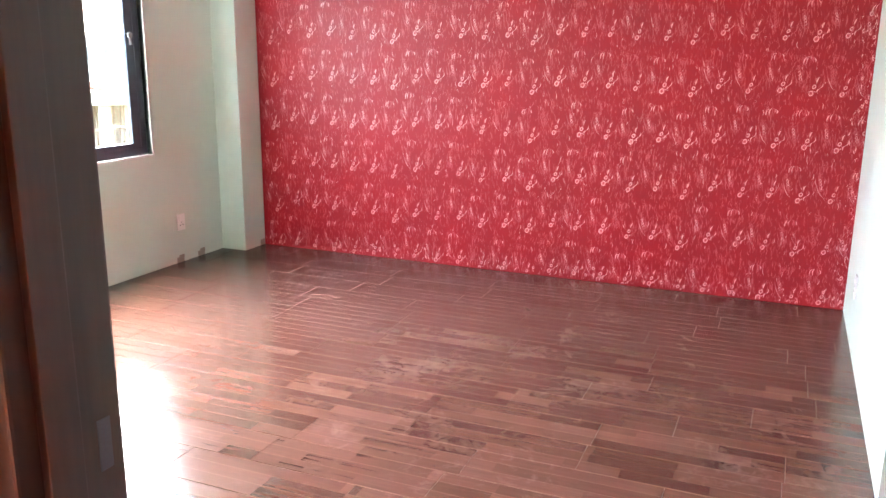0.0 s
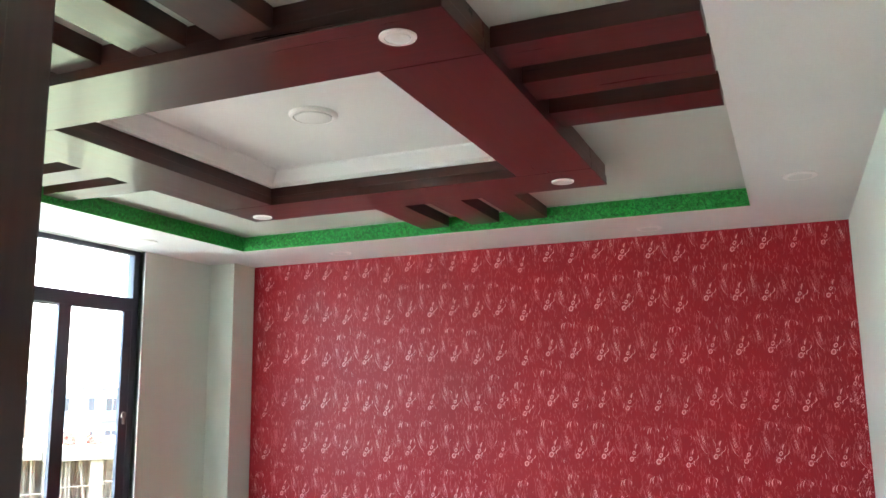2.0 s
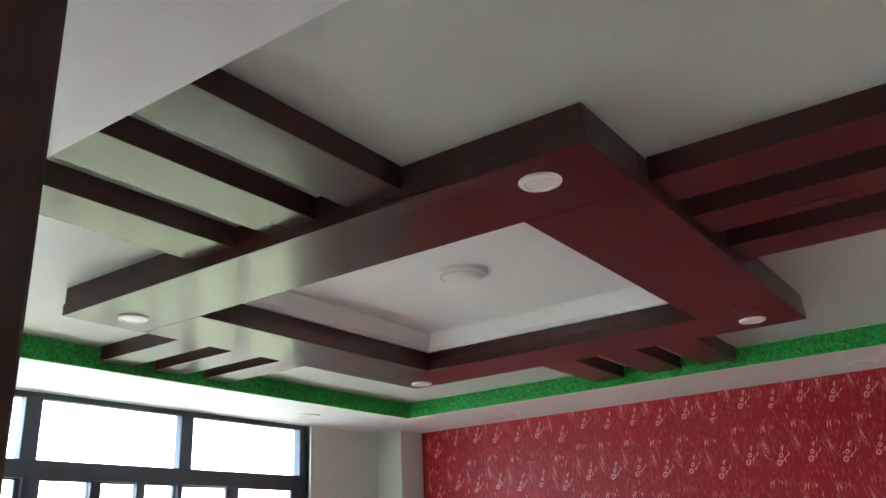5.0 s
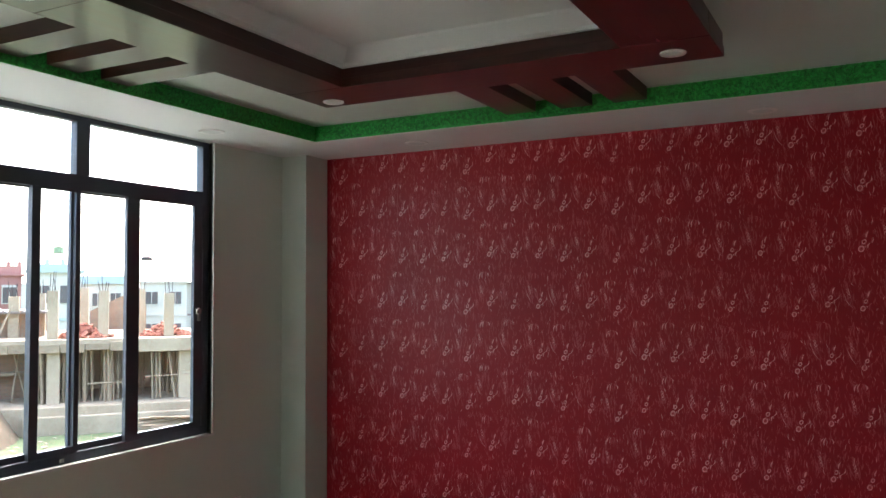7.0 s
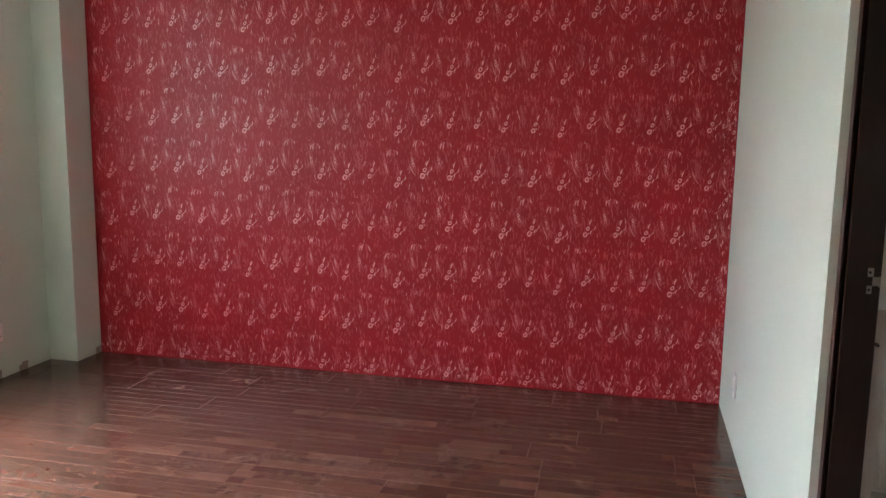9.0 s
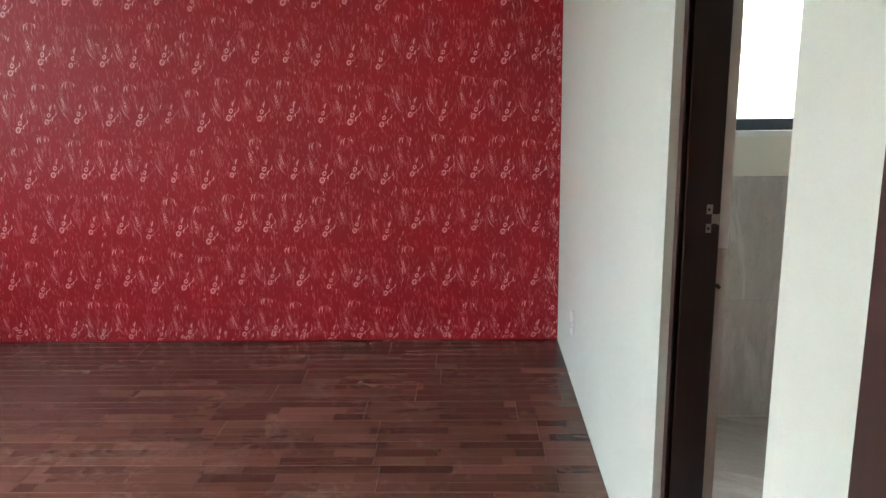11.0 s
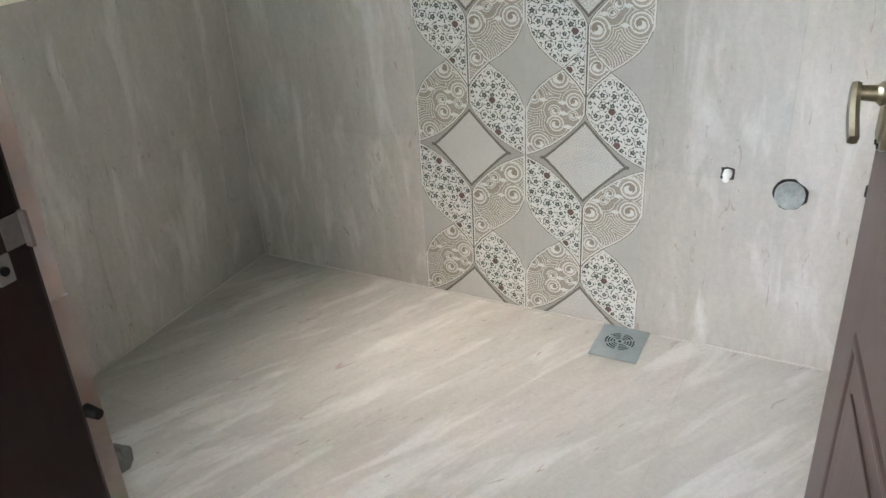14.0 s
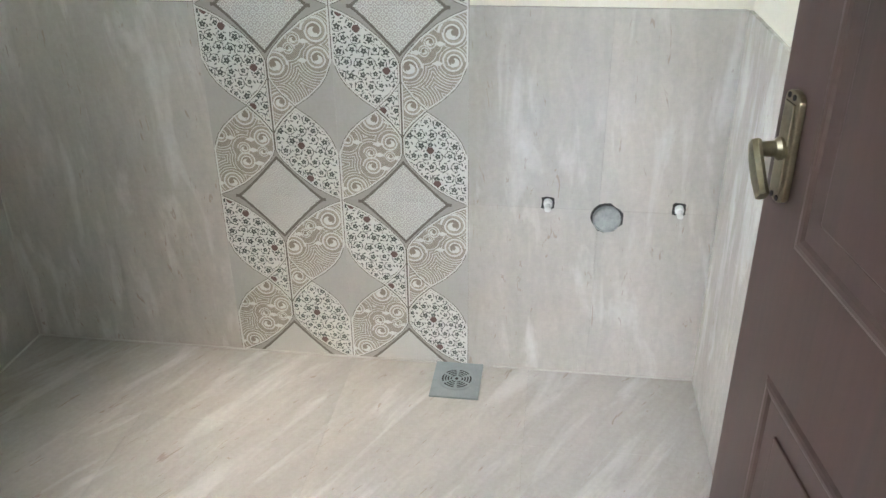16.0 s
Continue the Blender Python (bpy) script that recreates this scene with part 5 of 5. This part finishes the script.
def ornate_tile_mesh():
    """Patterned tile: two twisted ribbons, flowered and scrolled, round a latticed diamond. The face is split finely and each bit takes its glaze."""
    nx, nz = 300, 450
    W, H = 0.2997, 0.4483
    u = (np.arange(nx) + 0.5) / nx * 2 - 1
    zz = (np.arange(nz) + 0.5) / nz
    U, Z = np.meshgrid(u, zz)
    V = (0.345 - Z) % 1.0                       # downwards from the crossing of the ribbons
    S = np.abs(U)
    MID = 0.354                                 # middle of the latticed diamond
    X, Yh = U * W / 2, V * H

    def near_edge(s):
        return np.interp(s, (0, 0.04, 0.10, 0.29, 0.56, 0.80, 0.95, 1), (0.271, 0.238, 0.208, 0.1405, 0.0695, 0.026, 0.006, 0.0))

    def far_edge(s):
        return np.interp(s, (0, 0.06, 0.17, 0.38, 0.62, 0.80, 0.90, 0.96, 1), (0.646, 0.612, 0.566, 0.501, 0.446, 0.39, 0.343, 0.295, 0.25))

    def gap(d, curve):
        """Distance, in metres, to a curve given as a height over S."""
        c = curve(S)
        slope = np.abs(curve(np.clip(S + 0.01, 0, 1)) - curve(np.clip(S - 0.01, 0, 1))) / 0.02 * (H / (W / 2))
        return np.abs(d - c) * H / np.sqrt(1 + slope ** 2)

    region = np.zeros_like(U, dtype=int)        # 0 plain, 1 flowers, 2 scrolls, 3 lattice, 4 band round it
    edge = np.full_like(U, 9.0)
    lattice_line = np.full_like(U, 9.0)
    shapes = []
    for off in (-1, 0, 1):
        d = V + off - MID
        shapes.append((d, (d > near_edge(S)) & (d < far_edge(S)), True))
    for off in (-1, 0, 1):
        d = MID - V - off
        shapes.append((d, (d > near_edge(S)) & (d < far_edge(S)), False))
    for d, leaf, upper in shapes:
        free = leaf & (region == 0)
        region[free] = (np.where(U < 0, 1, 2) if upper else np.where(U < 0, 2, 1))[free]
        rim = np.minimum(gap(d, near_edge), gap(d, far_edge))
        rim = np.minimum(rim, np.where(S < 0.5, S * W / 2, 9))
        edge[free] = np.minimum(edge, rim)[free]
        edge[~leaf] = np.minimum(edge, np.where((d > -0.02) & (d < 0.70), rim + 0.0006 * (region == 0), 9))[~leaf]
    edge = np.where((region == 0) & (S * W / 2 < 0.004), 9, edge)
    for off in (-1, 0, 1):
        d = np.abs(V + off - MID)
        half = 0.225 * np.clip(1 - S / 0.69, 0, 1) ** 1.12
        region[(d < half) & (region == 0)] = 3
        band = (d < near_edge(S)) & (region == 0)
        region[band] = 4
        ring_d = np.abs(d - half) * H / 1.75
        lattice_line = np.minimum(lattice_line, np.where((d < 0.26) & (S < 0.74), ring_d, 9))

    glaze = np.zeros_like(region)               # 0 ground 1 white 2 dark 3 brown 4 beige 5 line 6 lotus
    fl = region == 1
    glaze[fl] = 1
    cell = 0.0265
    cj = np.floor(Yh / cell)
    ci = np.floor(X / cell + 0.5 * (cj % 2))
    hsh = np.abs(np.sin(ci * 12.9898 + cj * 78.233) * 43758.5453) % 1.0
    hs2 = np.abs(np.sin(ci * 39.3468 + cj * 11.135) * 24634.6345) % 1.0
    fx = (X / cell + 0.5 * (cj % 2)) - ci - 0.5 - (hsh - 0.5) * 0.25
    fy = (Yh / cell) - cj - 0.5 - (hs2 - 0.5) * 0.25
    rr, an = np.hypot(fx, fy), np.arctan2(fy, fx)
    glaze[fl & (np.abs(rr - 0.42) < 0.030) & (np.cos(an + hsh * 6.28) < 0.35)] = 2
    k5 = np.round(an / 1.2566 + hs2 * 2)
    la_ = (k5 - hs2 * 2) * 1.2566
    tx, ty = fx - 0.44 * np.cos(la_), fy - 0.44 * np.sin(la_)
    tw = la_ + 0.9
    glaze[fl & (((tx * np.cos(tw) + ty * np.sin(tw)) / 0.15) ** 2 + ((-tx * np.sin(tw) + ty * np.cos(tw)) / 0.060) ** 2 < 1)] = 2
    petal = rr < (0.18 + 0.08 * hs2) * (1 + 0.22 * np.cos(an * 5 + hsh * 6))
    glaze[fl & petal] = 2
    glaze[fl & (rr < 0.045)] = 1
    for cu, cv in ((-0.62, 0.46), (-0.20, 0.66), (-0.28, 0.86), (-0.86, 0.385), (0.42, 0.06), (0.52, 0.24)):
        for off in (-1, 0, 1):
            dx, dy = X - cu * W / 2, (V + off - cv) * H
            r = np.hypot(dx, dy * 1.15)
            glaze[fl & (r < 0.0115)] = 1
            bud = (np.abs(dx) < 0.0095 * np.clip(1 - np.abs(dy + 0.001) / 0.009, 0, 1) ** 0.45)
            glaze[fl & (r < 0.0105) & bud] = 6
    # scrolls in cream on a finely checked taupe ground
    sc = region == 2
    glaze[sc] = 4
    check = (np.floor(X / 0.0021) + np.floor(Yh / 0.0021)) % 2 < 1
    glaze[sc & check] = 3
    swirl = np.full_like(U, 9.0)
    for cu, cv, rad, way in ((0.77, 0.470, 0.030, 1), (0.13, 0.640, 0.029, -1), (0.78, 0.605, 0.026, -1), (0.16, 0.830, 0.024, 1), (0.44, 0.515, 0.017, 1), (0.36, 0.560, 0.014, -1),
                             (-0.45, -0.095, 0.028, 1), (-0.19, 0.025, 0.022, -1), (-0.50, 0.085, 0.016, 1), (-0.48, 0.155, 0.022, 1), (-0.76, 0.275, 0.024, -1), (-0.20, 0.10, 0.014, 1), (-0.86, 0.02, 0.018, 1)):
        for off in (-1, 0, 1):
            dx, dy = way * (X - cu * W / 2), (V + off - cv) * H
            r, a = np.hypot(dx, dy) / rad, np.arctan2(dy, dx)
            m = sc & (r < 1.08)
            swirl = np.minimum(swirl, r * rad + (0.030 - rad) * 0.3)
            turnr = 1.0 - 0.30 * ((a + np.pi) / (2 * np.pi))
            glaze[m & (np.abs(r - turnr) < 0.075)] = 1
            glaze[m & (np.abs(r - turnr + 0.17) < 0.05)] = 4
            glaze[m & (r < turnr - 0.24)] = 3
            glaze[m & (np.abs(r - (turnr - 0.36)) < 0.07)] = 1
            blob = np.hypot(dx + 0.12 * rad, dy - 0.10 * rad) / rad
            bite = np.hypot(dx - 0.10 * rad, dy + 0.02 * rad) / rad
            glaze[m & (blob < 0.36) & (bite > 0.22)] = 1
            drop = (np.abs(dx - rad * 1.30) / 0.013 + np.abs(dy - rad * 0.2) / 0.006) < 1
            glaze[sc & drop] = 1
    ground = sc & ((glaze == 3) | (glaze == 4)) & (swirl > 0.031)
    glaze[ground & ((swirl / 0.0062) % 1 < 0.30)] = 1
    # lattice of little four-leaved stars and rings
    la = region == 3
    q = 0.0165
    lx, ly = (X / q + 0.5) % 1 - 0.5, ((Yh - MID * H) / q + 0.5) % 1 - 0.5
    r = np.hypot(lx, ly)
    glaze[la] = 0
    glaze[la & (np.abs(r - 0.30) < 0.055)] = 1
    ax, ay = np.abs(np.abs(lx) - 0.5), np.abs(np.abs(ly) - 0.5)
    glaze[la & (np.hypot(ax, ay) < 0.20) & (np.hypot(ax, ay) > 0.09)] = 1
    glaze[la & (r < 0.10)] = 1
    glaze[la & ((np.abs(lx) < 0.05) | (np.abs(ly) < 0.05)) & (r > 0.34)] = 1
    glaze[region == 4] = 7
    glaze[(lattice_line < 0.0024) & ((region == 3) | (region == 4))] = 5
    # ribbon borders: cream inside, taupe line outside
    rib = fl | sc
    glaze[rib & (edge < 0.0062)] = 3
    glaze[rib & (edge < 0.0054)] = 1
    glaze[rib & (edge < 0.0017)] = 5
    glaze[rib & ((1 - S) * W / 2 < 0.0050)] = 1
    glaze[rib & ((1 - S) * W / 2 < 0.0012)] = 5

    verts = np.zeros(((nx + 1) * (nz + 1), 3))
    gu, gz = np.meshgrid(np.linspace(-W / 2, W / 2, nx + 1), np.linspace(-H / 2, H / 2, nz + 1))
    verts[:, 1], verts[:, 2] = -gu.ravel(), gz.ravel()
    i = np.arange(nx * nz)
    r0 = (i // nx) * (nx + 1) + i % nx
    faces = np.stack([r0, r0 + nx + 1, r0 + nx + 2, r0 + 1], 1)
    back = len(verts)
    all_v = verts.tolist() + [(0.009, y, z) for y, z in ((W / 2, -H / 2), (-W / 2, -H / 2), (-W / 2, H / 2), (W / 2, H / 2))]
    c0, c1, c2_, c3 = 0, nx, (nx + 1) * (nz + 1) - 1, (nx + 1) * nz
    sides = [(c0, c1, back + 1, back), (c1, c2_, back + 2, back + 1), (c2_, c3, back + 3, back + 2), (c3, c0, back, back + 3)]
    me = bpy.data.meshes.new("patterned_tile")
    me.from_pydata(all_v, [], faces.tolist() + sides)
    me.transform(Matrix.Scale(UNIT_B, 4))
    for name, dark, light in (("glaze_grey", (0.40, 0.385, 0.36), (0.47, 0.45, 0.42)), ("glaze_white", (0.60, 0.60, 0.57), (0.68, 0.675, 0.64)), ("glaze_dark", (0.085, 0.09, 0.085), (0.13, 0.135, 0.125)),
                              ("glaze_taupe", (0.24, 0.21, 0.175), (0.30, 0.26, 0.22)), ("glaze_beige", (0.37, 0.335, 0.29), (0.43, 0.39, 0.34)), ("glaze_line", (0.15, 0.13, 0.115), (0.19, 0.17, 0.15)),
                              ("glaze_lotus", (0.13, 0.085, 0.078), (0.19, 0.125, 0.115)), ("glaze_band", (0.33, 0.31, 0.285), (0.39, 0.37, 0.34))):
        me.materials.append(mottled(name, dark, light, 9, 120, (0.18, 0.28), 0.02))
    me.polygons.foreach_set("material_index", np.concatenate([glaze.ravel(), np.zeros(4, dtype=int)]))
    me.update()
    return me


ornate = ornate_tile_mesh()
for oy in (-1.595, -1.895):
    for oz in (0.2245, 0.673, 1.1215):
        ob = new("patterned_tile", ornate)
        ob.parent = bath_back
        ob.location = Vector((BX1 - 0.010, oy, oz)) * UNIT_B
        tagged(ob, "tile printed with twisted ribbons of flowers and scrolls")
